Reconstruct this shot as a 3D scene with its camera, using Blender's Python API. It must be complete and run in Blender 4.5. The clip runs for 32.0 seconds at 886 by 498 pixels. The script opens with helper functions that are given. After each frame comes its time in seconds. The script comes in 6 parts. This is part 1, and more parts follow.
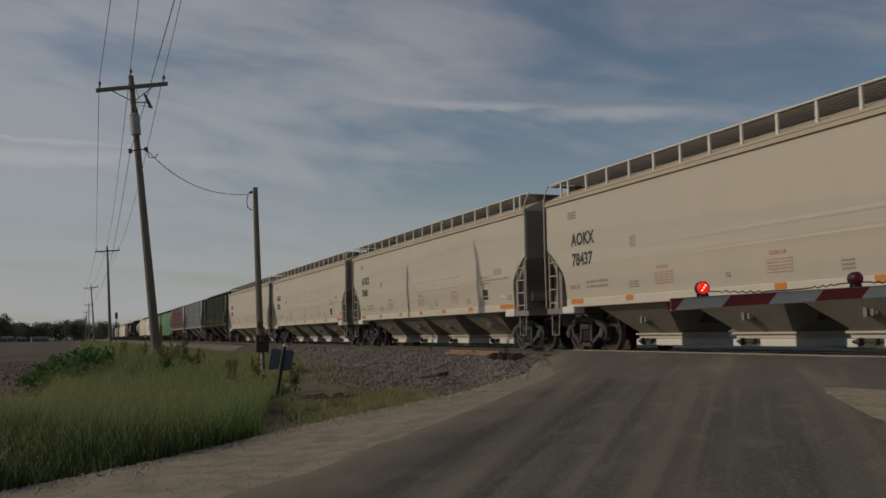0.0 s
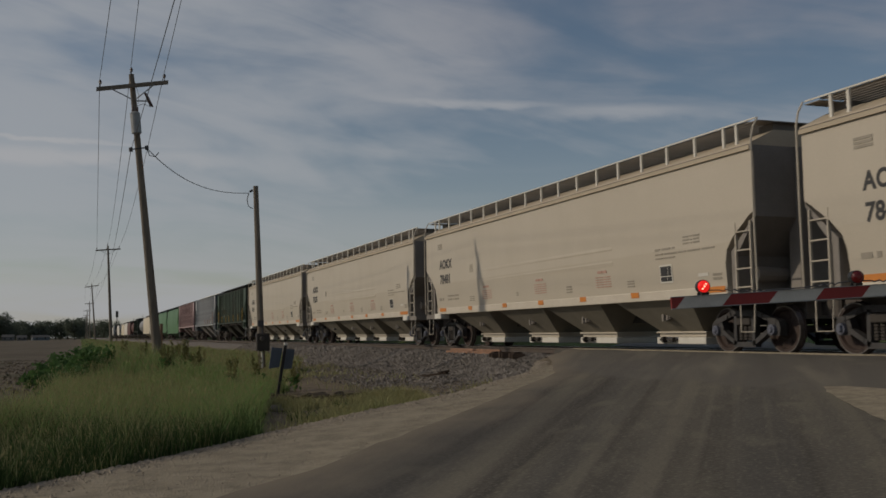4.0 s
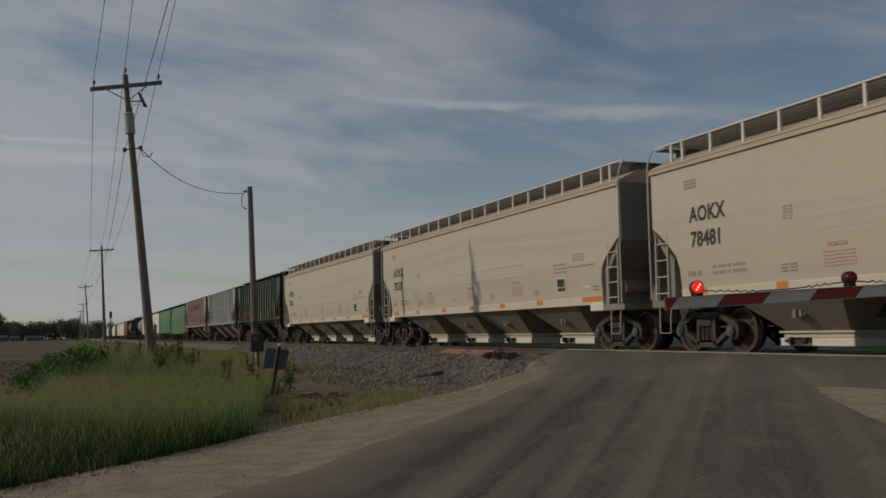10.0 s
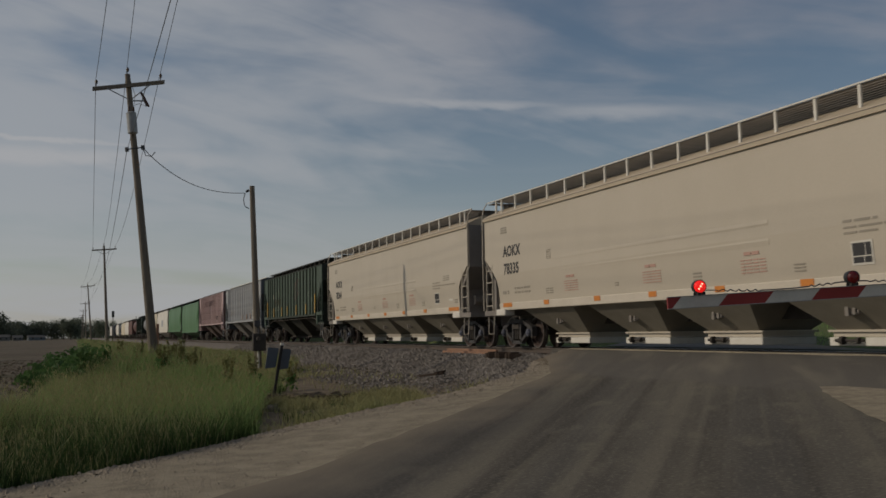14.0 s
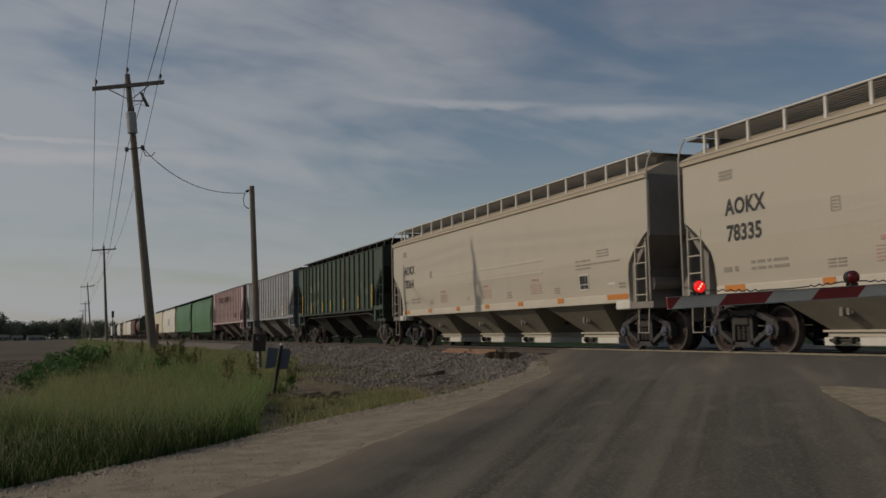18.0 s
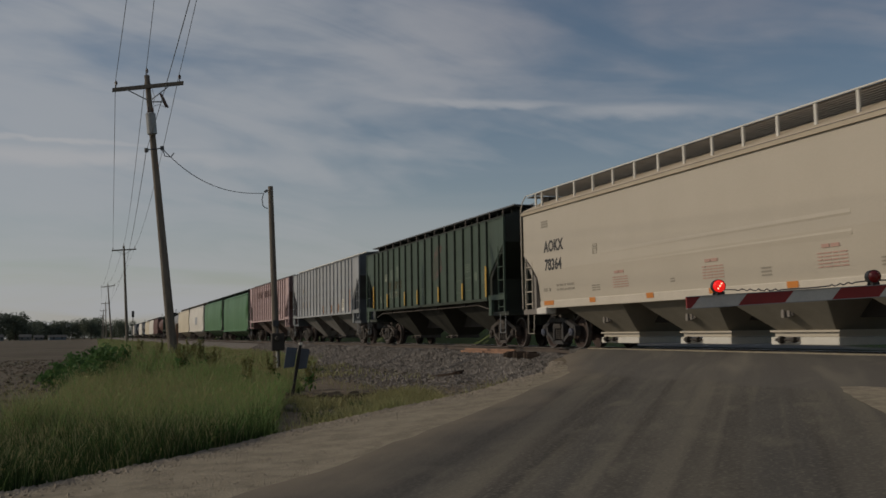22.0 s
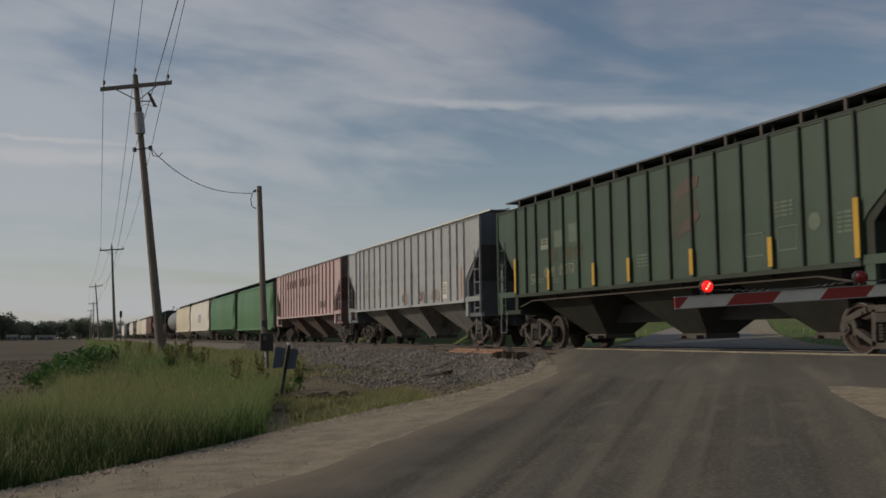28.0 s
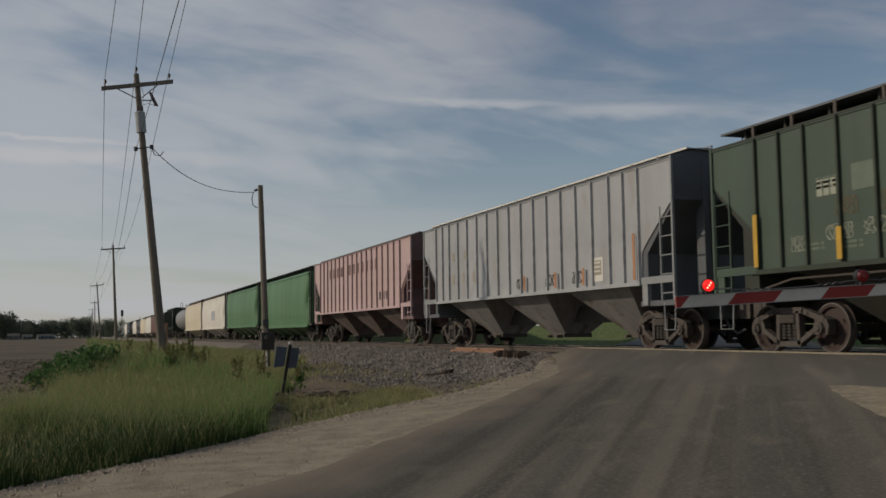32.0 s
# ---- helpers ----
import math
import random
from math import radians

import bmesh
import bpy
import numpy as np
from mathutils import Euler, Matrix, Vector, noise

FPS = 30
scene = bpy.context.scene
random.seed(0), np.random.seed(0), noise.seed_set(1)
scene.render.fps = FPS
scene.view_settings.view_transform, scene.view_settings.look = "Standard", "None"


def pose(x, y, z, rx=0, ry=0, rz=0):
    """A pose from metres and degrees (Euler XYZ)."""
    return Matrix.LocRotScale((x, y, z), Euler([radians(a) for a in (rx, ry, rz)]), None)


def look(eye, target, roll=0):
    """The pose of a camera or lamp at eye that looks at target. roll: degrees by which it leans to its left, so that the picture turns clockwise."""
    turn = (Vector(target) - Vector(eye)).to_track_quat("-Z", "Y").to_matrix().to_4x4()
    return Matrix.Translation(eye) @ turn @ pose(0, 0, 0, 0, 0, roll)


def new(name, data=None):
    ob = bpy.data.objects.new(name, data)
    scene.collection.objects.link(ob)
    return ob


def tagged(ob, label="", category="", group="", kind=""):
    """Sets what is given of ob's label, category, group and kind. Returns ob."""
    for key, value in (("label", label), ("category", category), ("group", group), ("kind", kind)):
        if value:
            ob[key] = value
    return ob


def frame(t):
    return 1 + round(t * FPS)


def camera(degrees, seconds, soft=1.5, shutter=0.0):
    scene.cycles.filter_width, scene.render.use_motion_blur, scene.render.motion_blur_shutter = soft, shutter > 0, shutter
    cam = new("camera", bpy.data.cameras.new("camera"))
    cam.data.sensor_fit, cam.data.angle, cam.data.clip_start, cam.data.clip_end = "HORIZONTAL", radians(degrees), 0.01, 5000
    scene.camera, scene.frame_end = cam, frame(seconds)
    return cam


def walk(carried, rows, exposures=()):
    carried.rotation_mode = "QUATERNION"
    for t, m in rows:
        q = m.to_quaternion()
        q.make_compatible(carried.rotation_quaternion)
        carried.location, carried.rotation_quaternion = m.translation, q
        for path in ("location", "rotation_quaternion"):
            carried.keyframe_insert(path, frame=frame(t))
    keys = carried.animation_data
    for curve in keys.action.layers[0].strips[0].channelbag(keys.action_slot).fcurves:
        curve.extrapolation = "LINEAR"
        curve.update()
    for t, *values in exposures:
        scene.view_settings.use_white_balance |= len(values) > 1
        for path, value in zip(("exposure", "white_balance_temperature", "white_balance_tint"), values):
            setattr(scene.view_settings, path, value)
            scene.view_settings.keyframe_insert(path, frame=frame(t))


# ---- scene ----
# One place: a skewed rural road crossing beside a single track; x runs along the track, y away from the camera.
EYE = Vector((0.0, 0.0, 0.495))
FOCAL = 1754.0


def view(dx, dy):
    """The camera's pose for a small swing of the head: dx, dy in units of 1/1754 radian."""
    a = radians(69.74) + math.atan((dx - 390) / FOCAL) - math.atan(-390 / FOCAL)
    p = radians(4.82) + dy / FOCAL
    way = Vector((-math.sin(a) * math.cos(p), math.cos(a) * math.cos(p), math.sin(p)))
    return look(EYE, EYE + way, -0.81)


cam = camera(48.17, 32.0, soft=1.58, shutter=0.5)
walk(cam, [(t, view(dx, dy)) for t, dx, dy in (
    (0, 0.5, 2.0), (0.5, -2.2, 2.0), (1, -3.4, 1.0), (2, -3.4, 0.6), (2.5, -0.6, 0.5), (3, 0.8, -0.4), (3.5, 1.6, -0.5),
    (4.5, 1.6, -0.5), (5.5, 0.9, -0.5), (6.5, -0.6, -0.5), (7.5, -3.9, -0.5), (8, -6.4, -0.5), (8.5, -9.8, -0.5),
    (9, -12.0, -0.5), (9.5, -10.6, -0.3), (10, -9.0, 0.5), (11, -7.2, -0.2), (12, -6.6, -0.5), (13, -4.9, -0.5),
    (14, -5.0, -0.5), (14.5, -6.6, -0.6), (15.5, -9.0, -1.0), (16.5, -9.8, -1.4), (17, -8.8, -0.6), (18, -5.4, -0.4),
    (18.5, -5.8, -0.5), (19, 7.0, -0.5), (19.5, 26.0, -0.5), (20, 28.4, -0.5), (22.5, 28.2, -0.5), (23, 26.6, -0.5),
    (23.5, 21.6, -0.5), (24, 17.9, -0.5), (25, 13.2, -0.5), (25.5, 11.4, -0.5), (26.5, 5.0, -0.5), (27.5, 0.0, -0.5),
    (28, 8.0, -0.5), (28.5, 26.0, -0.5), (29, 25.2, -0.5), (30, 16.4, -0.6), (30.5, 12.6, -1.0), (31, 11.4, -1.8),
    (32, 10.1, -2.1))], exposures=((0, 0.25), (12, 0.27), (20, 0.25), (23, 0.31), (25, 0.44), (28, 0.55), (32, 0.59)))

# How far the train has rolled at each time.
ROLLED = ((0, -0.19), (2, 4.96), (3.5, 8.78), (5.5, 13.90), (7.5, 19.10), (9.5, 24.36), (11.5, 29.63), (13.5, 34.95),
          (16.5, 43.07), (18.5, 48.53), (20, 52.63), (22, 58.24), (24, 63.96), (25.5, 68.18), (27.5, 73.80), (29, 78.01),
          (30.5, 82.18), (32, 86.31))

# ---- world and sun ----
SUN_WAY = Vector((-0.335, -1.0, 0.580)).normalized()
world = bpy.data.worlds.new("sky")
scene.world = world
world.use_nodes = True


def sky():
    nt = world.node_tree
    nt.nodes.clear()
    L = nt.links.new

    def n(kind, **kw):
        o = nt.nodes.new(kind)
        for k, v in kw.items():
            if k == "operation":
                o.operation = v
        return o

    def m(op, a, b=None, c=None):
        o = nt.nodes.new("ShaderNodeMath")
        o.operation = op
        for i, v in enumerate((a, b, c)):
            if v is None:
                continue
            if isinstance(v, (int, float)):
                o.inputs[i].default_value = v
            else:
                L(v, o.inputs[i])
        return o.outputs[0]

    def ramp(x, lo, hi):
        o = nt.nodes.new("ShaderNodeMapRange")
        o.interpolation_type = "SMOOTHSTEP"
        L(x, o.inputs[0])
        o.inputs[1].default_value, o.inputs[2].default_value = lo, hi
        return o.outputs[0]

    tex = n("ShaderNodeTexSky")
    tex.sky_type, tex.sun_disc = "NISHITA", False
    tex.sun_elevation = math.asin(SUN_WAY.z)
    tex.sun_rotation = math.atan2(SUN_WAY.x, SUN_WAY.y)
    tex.air_density, tex.dust_density, tex.ozone_density = 1.0, 0.6, 1.2
    co = n("ShaderNodeTexCoord")
    sep = n("ShaderNodeSeparateXYZ")
    L(co.outputs["Generated"], sep.inputs[0])
    x, y, z = sep.outputs
    # azimuth from -x towards +y, and height, both in radians
    az = m("ARCTAN2", y, m("MULTIPLY", x, -1.0))
    el = m("ARCSINE", z)

    def cloud(sx, sy, tilt, scale, detail, distort, seed):
        comb = n("ShaderNodeCombineXYZ")
        L(m("MULTIPLY", az, sx), comb.inputs[0])
        L(m("MULTIPLY", m("ADD", el, m("MULTIPLY", az, tilt)), sy), comb.inputs[1])
        comb.inputs[2].default_value = seed
        o = n("ShaderNodeTexNoise")
        L(comb.outputs[0], o.inputs["Vector"])
        o.inputs["Scale"].default_value, o.inputs["Detail"].default_value = scale, detail
        o.inputs["Roughness"].default_value, o.inputs["Distortion"].default_value = 0.5, distort
        return o.outputs[0]

    soft = cloud(1.0, 2.6, 0.10, 2.6, 4, 0.8, 3.7)
    wisps = cloud(1.0, 4.2, 0.22, 4.5, 6, 0.9, 1.3)
    fine = cloud(1.0, 3.0, 0.05, 22.0, 5, 0.3, 8.1)
    body = m("ADD", m("MULTIPLY", soft, 0.55), m("ADD", m("MULTIPLY", wisps, 0.36), m("MULTIPLY", fine, 0.09)))
    # the veil thins out towards the right of the track's far end
    thin = m("MULTIPLY", ramp(az, 0.22, 0.66), 0.095)
    veil = ramp(m("SUBTRACT", body, thin), 0.33, 0.62)
    wob = m("ADD", m("MULTIPLY", m("SUBTRACT", fine, 0.5), 0.012), m("MULTIPLY", m("SUBTRACT", wisps, 0.5), 0.012))

    def streak(a0, a1, e0, wide, tilt):
        d = m("ABSOLUTE", m("ADD", m("SUBTRACT", el, e0), m("ADD", wob, m("MULTIPLY", m("SUBTRACT", az, (a0 + a1) / 2), tilt))))
        line = m("SUBTRACT", 1.0, ramp(d, wide * 0.1, wide))
        ends = m("MULTIPLY", ramp(az, a0, a0 + 0.12), m("SUBTRACT", 1.0, ramp(az, a1 - 0.16, a1)))
        return m("MULTIPLY", line, ends)

    s1 = m("MAXIMUM", m("MULTIPLY", streak(0.26, 0.56, 0.2265, 0.0075, 0.055), 0.85), streak(0.405, 0.70, 0.2145, 0.0120, 0.048))
    s2 = streak(-0.40, 0.22, 0.1715, 0.012, 0.0)
    s3 = streak(-0.60, 0.12, 0.1870, 0.0032, 0.0)
    haze = m("MULTIPLY", m("SUBTRACT", 1.0, ramp(el, -0.02, 0.26)), m("SUBTRACT", 1.0, m("MULTIPLY", ramp(az, 0.0, 0.9), 0.55)))
    low = cloud(1.0, 9.0, 0.03, 3.2, 5, 0.6, 5.5)
    haze = m("MULTIPLY", haze, m("ADD", 0.55, m("MULTIPLY", ramp(low, 0.34, 0.62), 0.55)))
    cover = m("MAXIMUM", m("MULTIPLY", veil, 0.72), m("MULTIPLY", haze, 0.9))
    cover = m("MINIMUM", m("ADD", cover, m("ADD", m("MULTIPLY", s1, 0.52), m("MULTIPLY", m("ADD", s2, s3), 0.28))), 1.0)
    dim = n("ShaderNodeMix")
    dim.data_type, dim.blend_type = "RGBA", "MULTIPLY"
    dim.inputs[0].default_value = 1.0
    L(tex.outputs[0], dim.inputs[6])
    dim.inputs[7].default_value = (0.548, 0.527, 0.508, 1)
    mix = n("ShaderNodeMix")
    mix.data_type = "RGBA"
    L(cover, mix.inputs[0])
    L(dim.outputs[2], mix.inputs[6])
    # bright vapour low down, thinner mauve-grey cloud higher up
    vap = n("ShaderNodeMix")
    vap.data_type = "RGBA"
    L(m("MULTIPLY", m("MULTIPLY", ramp(el, 0.14, 0.34), ramp(az, 0.12, 0.62)), m("SUBTRACT", 1.0, m("MULTIPLY", s1, 0.7))), vap.inputs[0])
    vap.inputs[6].default_value = (3.42, 3.50, 3.66, 1)
    vap.inputs[7].default_value = (2.52, 2.44, 2.70, 1)
    L(vap.outputs[2], mix.inputs[7])
    bg = n("ShaderNodeBackground")
    bg.inputs[1].default_value = 0.085
    L(mix.outputs[2], bg.inputs[0])
    out = n("ShaderNodeOutputWorld")
    L(bg.outputs[0], out.inputs[0])


sky()
sun = new("sun", bpy.data.lights.new("sun", "SUN"))
sun.data.energy, sun.data.angle, sun.data.color = 1.5, radians(1.1), (1.0, 0.86, 0.68)
sun.matrix_world = look(SUN_WAY * 60, (0, 0, 0))


# ---- materials ----
def mat(name, base, dark=None, rough=0.7, metal=0.0, scale=3.0, amount=0.5, bump=0.2, fine=60.0, stretch=(1, 1, 1),
        space="Object", spots=None, glow=None, vary=0.0, spec=None, leafy=0.0, depth=0.02, island=0.0):
    """A surface with a broad stain, a fine grain and a relief. base and dark mix by noise; spots adds a second wear colour."""
    ma = bpy.data.materials.new(name)
    ma.use_nodes = True
    nt = ma.node_tree
    L = nt.links.new
    bs = nt.nodes["Principled BSDF"]
    bs.inputs["Roughness"].default_value, bs.inputs["Metallic"].default_value = rough, metal
    dark = dark or tuple(c * 0.7 for c in base)
    co = nt.nodes.new("ShaderNodeTexCoord")
    mp = nt.nodes.new("ShaderNodeMapping")
    mp.inputs["Scale"].default_value = stretch
    L(co.outputs[space], mp.inputs[0])

    def noise(sc, det):
        o = nt.nodes.new("ShaderNodeTexNoise")
        L(mp.outputs[0], o.inputs["Vector"])
        o.inputs["Scale"].default_value, o.inputs["Detail"].default_value = sc, det
        o.inputs["Roughness"].default_value = 0.6
        return o.outputs[0]

    def mixc(f, a, b):
        o = nt.nodes.new("ShaderNodeMix")
        o.data_type = "RGBA"
        for i, v in ((0, f), (6, a), (7, b)):
            if isinstance(v, (float, int)):
                o.inputs[i].default_value = v
            elif isinstance(v, tuple):
                o.inputs[i].default_value = (*v, 1)
            else:
                L(v, o.inputs[i])
        return o.outputs[2]

    def rng(x, lo, hi, top):
        o = nt.nodes.new("ShaderNodeMapRange")
        L(x, o.inputs[0])
        o.inputs[1].default_value, o.inputs[2].default_value, o.inputs[4].default_value = lo, hi, top
        return o.outputs[0]

    broad, grain = noise(scale, 5), noise(fine, 3)
    col = mixc(rng(broad, 0.35, 0.7, amount), base, dark)
    col = mixc(rng(grain, 0.3, 0.75, 0.35 * min(1, amount + 0.3)), col, tuple(c * 0.6 for c in base))
    if spots:
        col = mixc(rng(noise(scale * 2.3, 6), 0.56, 0.68, 0.85), col, spots)
    if vary:
        ob = nt.nodes.new("ShaderNodeObjectInfo")
        col = mixc(rng(ob.outputs["Random"], 0, 1, vary), col, tuple(c * 0.55 for c in base))
    if island:
        ge = nt.nodes.new("ShaderNodeNewGeometry")
        col = mixc(rng(ge.outputs["Random Per Island"], 0, 1, island), col, tuple(c * 0.35 for c in base))
    L(col, bs.inputs["Base Color"])
    rg = nt.nodes.new("ShaderNodeMapRange")
    L(broad, rg.inputs[0])
    rg.inputs[3].default_value, rg.inputs[4].default_value = max(0.05, rough - 0.1), min(1, rough + 0.12)
    L(rg.outputs[0], bs.inputs["Roughness"])
    if bump:
        bp = nt.nodes.new("ShaderNodeBump")
        bp.inputs["Strength"].default_value, bp.inputs["Distance"].default_value = bump, depth
        L(grain, bp.inputs["Height"])
        L(bp.outputs[0], bs.inputs["Normal"])
    bs.inputs["Specular IOR Level"].default_value = spec if spec is not None else (0.12 if rough >= 0.85 else 0.4)
    if leafy:
        tr = nt.nodes.new("ShaderNodeBsdfTranslucent")
        L(col, tr.inputs[0])
        mx = nt.nodes.new("ShaderNodeMixShader")
        mx.inputs[0].default_value = leafy
        L(bs.outputs[0], mx.inputs[1])
        L(tr.outputs[0], mx.inputs[2])
        L(mx.outputs[0], nt.nodes["Material Output"].inputs[0])
    if glow:
        bs.inputs["Emission Color"].default_value = (*glow[:3], 1)
        bs.inputs["Emission Strength"].default_value = glow[3]
    return ma


M = {}
M["beige"] = mat("beige_paint", (0.488, 0.438, 0.360), (0.418, 0.374, 0.300), 0.45, scale=0.5, amount=0.5, bump=0.03, fine=60, stretch=(1, 1, 0.6))
# Paler than the side: skylight on the sill is put into this colour.
M["beige_sill"] = mat("skylit_sill_paint", (0.60, 0.545, 0.46), (0.50, 0.45, 0.37), 0.5, scale=1.5, amount=0.7, bump=0.05, fine=25)
M["beige_roof"] = mat("dusty_beige_paint", (0.46, 0.39, 0.29), (0.36, 0.30, 0.22), 0.6, scale=0.8, amount=0.6, bump=0.1, fine=25)
# Hopper bays are darker than the sides above them.
M["beige_low"] = mat("dark_beige_hopper_paint", (0.285, 0.26, 0.208), (0.185, 0.167, 0.132), 0.65, scale=1.2, amount=0.7, bump=0.15, fine=30)
# Ends and roof fittings are about half as bright as the beige sides.
M["end_dark"] = mat("dark_end_paint", (0.24, 0.218, 0.196), (0.145, 0.13, 0.115), 0.7, scale=1.0, amount=0.7, bump=0.15, fine=25)
M["mesh_dark"] = mat("grimy_walk_grating", (0.25, 0.235, 0.22), (0.16, 0.15, 0.14), 0.7, scale=3, amount=0.7, bump=0.2)
M["gate_white"] = mat("pale_gate_paint", (0.66, 0.64, 0.58), (0.45, 0.42, 0.36), 0.55, scale=3, amount=0.5, bump=0.1)
M["grey"] = mat("weathered_grey_paint", (0.365, 0.375, 0.388), (0.275, 0.28, 0.286), 0.55, scale=0.9, amount=0.9, bump=0.1, fine=25, stretch=(1, 1, 0.3), spots=(0.27, 0.265, 0.255))
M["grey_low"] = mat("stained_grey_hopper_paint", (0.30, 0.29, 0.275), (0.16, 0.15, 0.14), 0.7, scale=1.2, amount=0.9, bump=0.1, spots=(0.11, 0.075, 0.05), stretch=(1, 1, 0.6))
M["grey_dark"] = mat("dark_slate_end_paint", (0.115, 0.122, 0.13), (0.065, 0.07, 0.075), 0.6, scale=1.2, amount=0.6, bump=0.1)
M["green"] = mat("faded_green_paint", (0.057, 0.088, 0.062), (0.042, 0.060, 0.045), 0.55, scale=0.9, amount=0.8, bump=0.1, fine=25, stretch=(1, 1, 0.2))
M["green_low"] = mat("dark_olive_hopper_paint", (0.050, 0.049, 0.038), (0.025, 0.024, 0.02), 0.7, scale=1.2, amount=0.8, bump=0.1)
M["green_dark"] = mat("dark_green_paint", (0.030, 0.036, 0.026), (0.018, 0.02, 0.016), 0.65, scale=1.2, amount=0.6, bump=0.1)
M["pink"] = mat("faded_pink_paint", (0.50, 0.365, 0.36), (0.41, 0.295, 0.29), 0.6, scale=0.9, amount=0.7, bump=0.1, fine=25, stretch=(1, 1, 0.2))
M["pink_low"] = mat("dark_pink_hopper_paint", (0.20, 0.15, 0.135), (0.07, 0.052, 0.046), 0.7, scale=1.2, amount=0.8, bump=0.1)
M["pink_dark"] = mat("dark_pink_paint", (0.20, 0.12, 0.11), (0.09, 0.06, 0.055), 0.65, scale=1.2, amount=0.7, bump=0.1)
M["kelly"] = mat("bright_green_paint", (0.080, 0.185, 0.085), (0.060, 0.135, 0.058), 0.5, scale=0.9, amount=0.9, bump=0.05, fine=14, stretch=(1, 1, 0.12), spots=(0.10, 0.175, 0.09))
M["cream"] = mat("cream_paint", (0.62, 0.55, 0.42), (0.50, 0.43, 0.32), 0.5, scale=0.5, amount=0.6, bump=0.05, fine=20, stretch=(1, 1, 0.3))
M["white"] = mat("chalky_white_paint", (0.66, 0.63, 0.57), (0.50, 0.46, 0.40), 0.55, scale=0.5, amount=0.6, bump=0.05, fine=20)
M["rust_red"] = mat("oxide_red_paint", (0.12, 0.055, 0.045), (0.07, 0.035, 0.03), 0.65, scale=0.7, amount=0.6)
M["black_tank"] = mat("sooty_black_paint", (0.03, 0.03, 0.032), (0.02, 0.02, 0.02), 0.5, scale=0.7, amount=0.6)
M["silver"] = mat("dull_silver_paint", (0.22, 0.22, 0.225), (0.14, 0.135, 0.135), 0.5, scale=0.7, amount=0.6)
M["cast_dark"] = mat("sooty_cast_steel", (0.056, 0.053, 0.053), (0.032, 0.030, 0.030), 0.6, scale=4, amount=0.8, bump=0.4, fine=50)
M["cast"] = mat("dusty_cast_steel", (0.088, 0.075, 0.065), (0.050, 0.043, 0.038), 0.75, scale=4, amount=0.8, bump=0.4, fine=50)
M["wheel"] = mat("rusty_wheel_steel", (0.058, 0.037, 0.030), (0.033, 0.026, 0.024), 0.75, scale=4, amount=0.8, bump=0.2)
M["rim"] = mat("worn_steel_tread", (0.22, 0.20, 0.185), (0.12, 0.105, 0.10), 0.4, 0.7, scale=5, amount=0.5, bump=0.05)
M["cap"] = mat("blue_grey_bearing_cap", (0.12, 0.13, 0.17), (0.06, 0.065, 0.085), 0.5, scale=8, amount=0.6)
M["under"] = mat("black_underframe", (0.055, 0.048, 0.042), (0.033, 0.029, 0.026), 0.8, scale=2, amount=0.6)
M["orange"] = mat("orange_reflector_tape", (0.62, 0.23, 0.05), (0.45, 0.16, 0.04), 0.4, scale=8, amount=0.5, bump=0)
M["faded_orange"] = mat("faded_orange_tape", (0.46, 0.20, 0.085), (0.30, 0.19, 0.12), 0.5, scale=8, amount=0.7, bump=0)
M["yellow"] = mat("yellow_reflector_tape", (0.52, 0.31, 0.035), (0.36, 0.21, 0.03), 0.4, scale=8, amount=0.5, bump=0)
M["ink"] = mat("dark_lettering_paint", (0.038, 0.038, 0.040), rough=0.6, bump=0, fine=40)
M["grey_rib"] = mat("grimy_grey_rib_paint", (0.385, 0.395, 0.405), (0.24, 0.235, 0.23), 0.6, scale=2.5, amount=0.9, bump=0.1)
# Rib shadow, besides grime, is put into these two darker rib colours.
M["green_rib"] = mat("grimy_shaded_green_rib", (0.034, 0.045, 0.028), (0.02, 0.024, 0.018), 0.65, scale=2.5, amount=0.8, bump=0.1)
M["pink_rib"] = mat("grimy_shaded_pink_rib", (0.31, 0.215, 0.205), (0.19, 0.13, 0.12), 0.65, scale=2.5, amount=0.9, bump=0.1)
M["mark_blue"] = mat("faded_blue_grey_mark", (0.30, 0.32, 0.37), (0.45, 0.45, 0.46), rough=0.6, bump=0, scale=1.5, amount=0.9)
M["faint"] = mat("grey_stencil_paint", (0.31, 0.28, 0.23), rough=0.6, bump=0, fine=40)
M["redfaint"] = mat("faded_red_stencil_paint", (0.475, 0.30, 0.245), rough=0.6, bump=0, fine=40)
M["paleink"] = mat("pale_stencil_paint", (0.30, 0.32, 0.25), rough=0.6, bump=0, fine=40)
M["ghost"] = mat("ghosted_repaint", (0.12, 0.155, 0.115), (0.075, 0.10, 0.072), rough=0.6, bump=0, fine=30)
M["scrawl"] = mat("faded_crimson_paint", (0.115, 0.062, 0.055), (0.062, 0.074, 0.055), rough=0.6, bump=0, scale=2.5, amount=1.0, fine=12)
M["smear"] = mat("dull_brown_overpaint", (0.066, 0.066, 0.05), (0.055, 0.074, 0.052), rough=0.65, bump=0, scale=3, amount=0.9, fine=30)
M["smear2"] = mat("rust_stained_paint", (0.098, 0.084, 0.048), (0.07, 0.082, 0.05), rough=0.7, bump=0.05, scale=3, amount=0.9, fine=30)
M["wood_pole"] = mat("weathered_pole_wood", (0.22, 0.19, 0.155), (0.115, 0.098, 0.08), 0.85, scale=3, amount=0.8, bump=0.5, fine=30, stretch=(6, 6, 0.4))
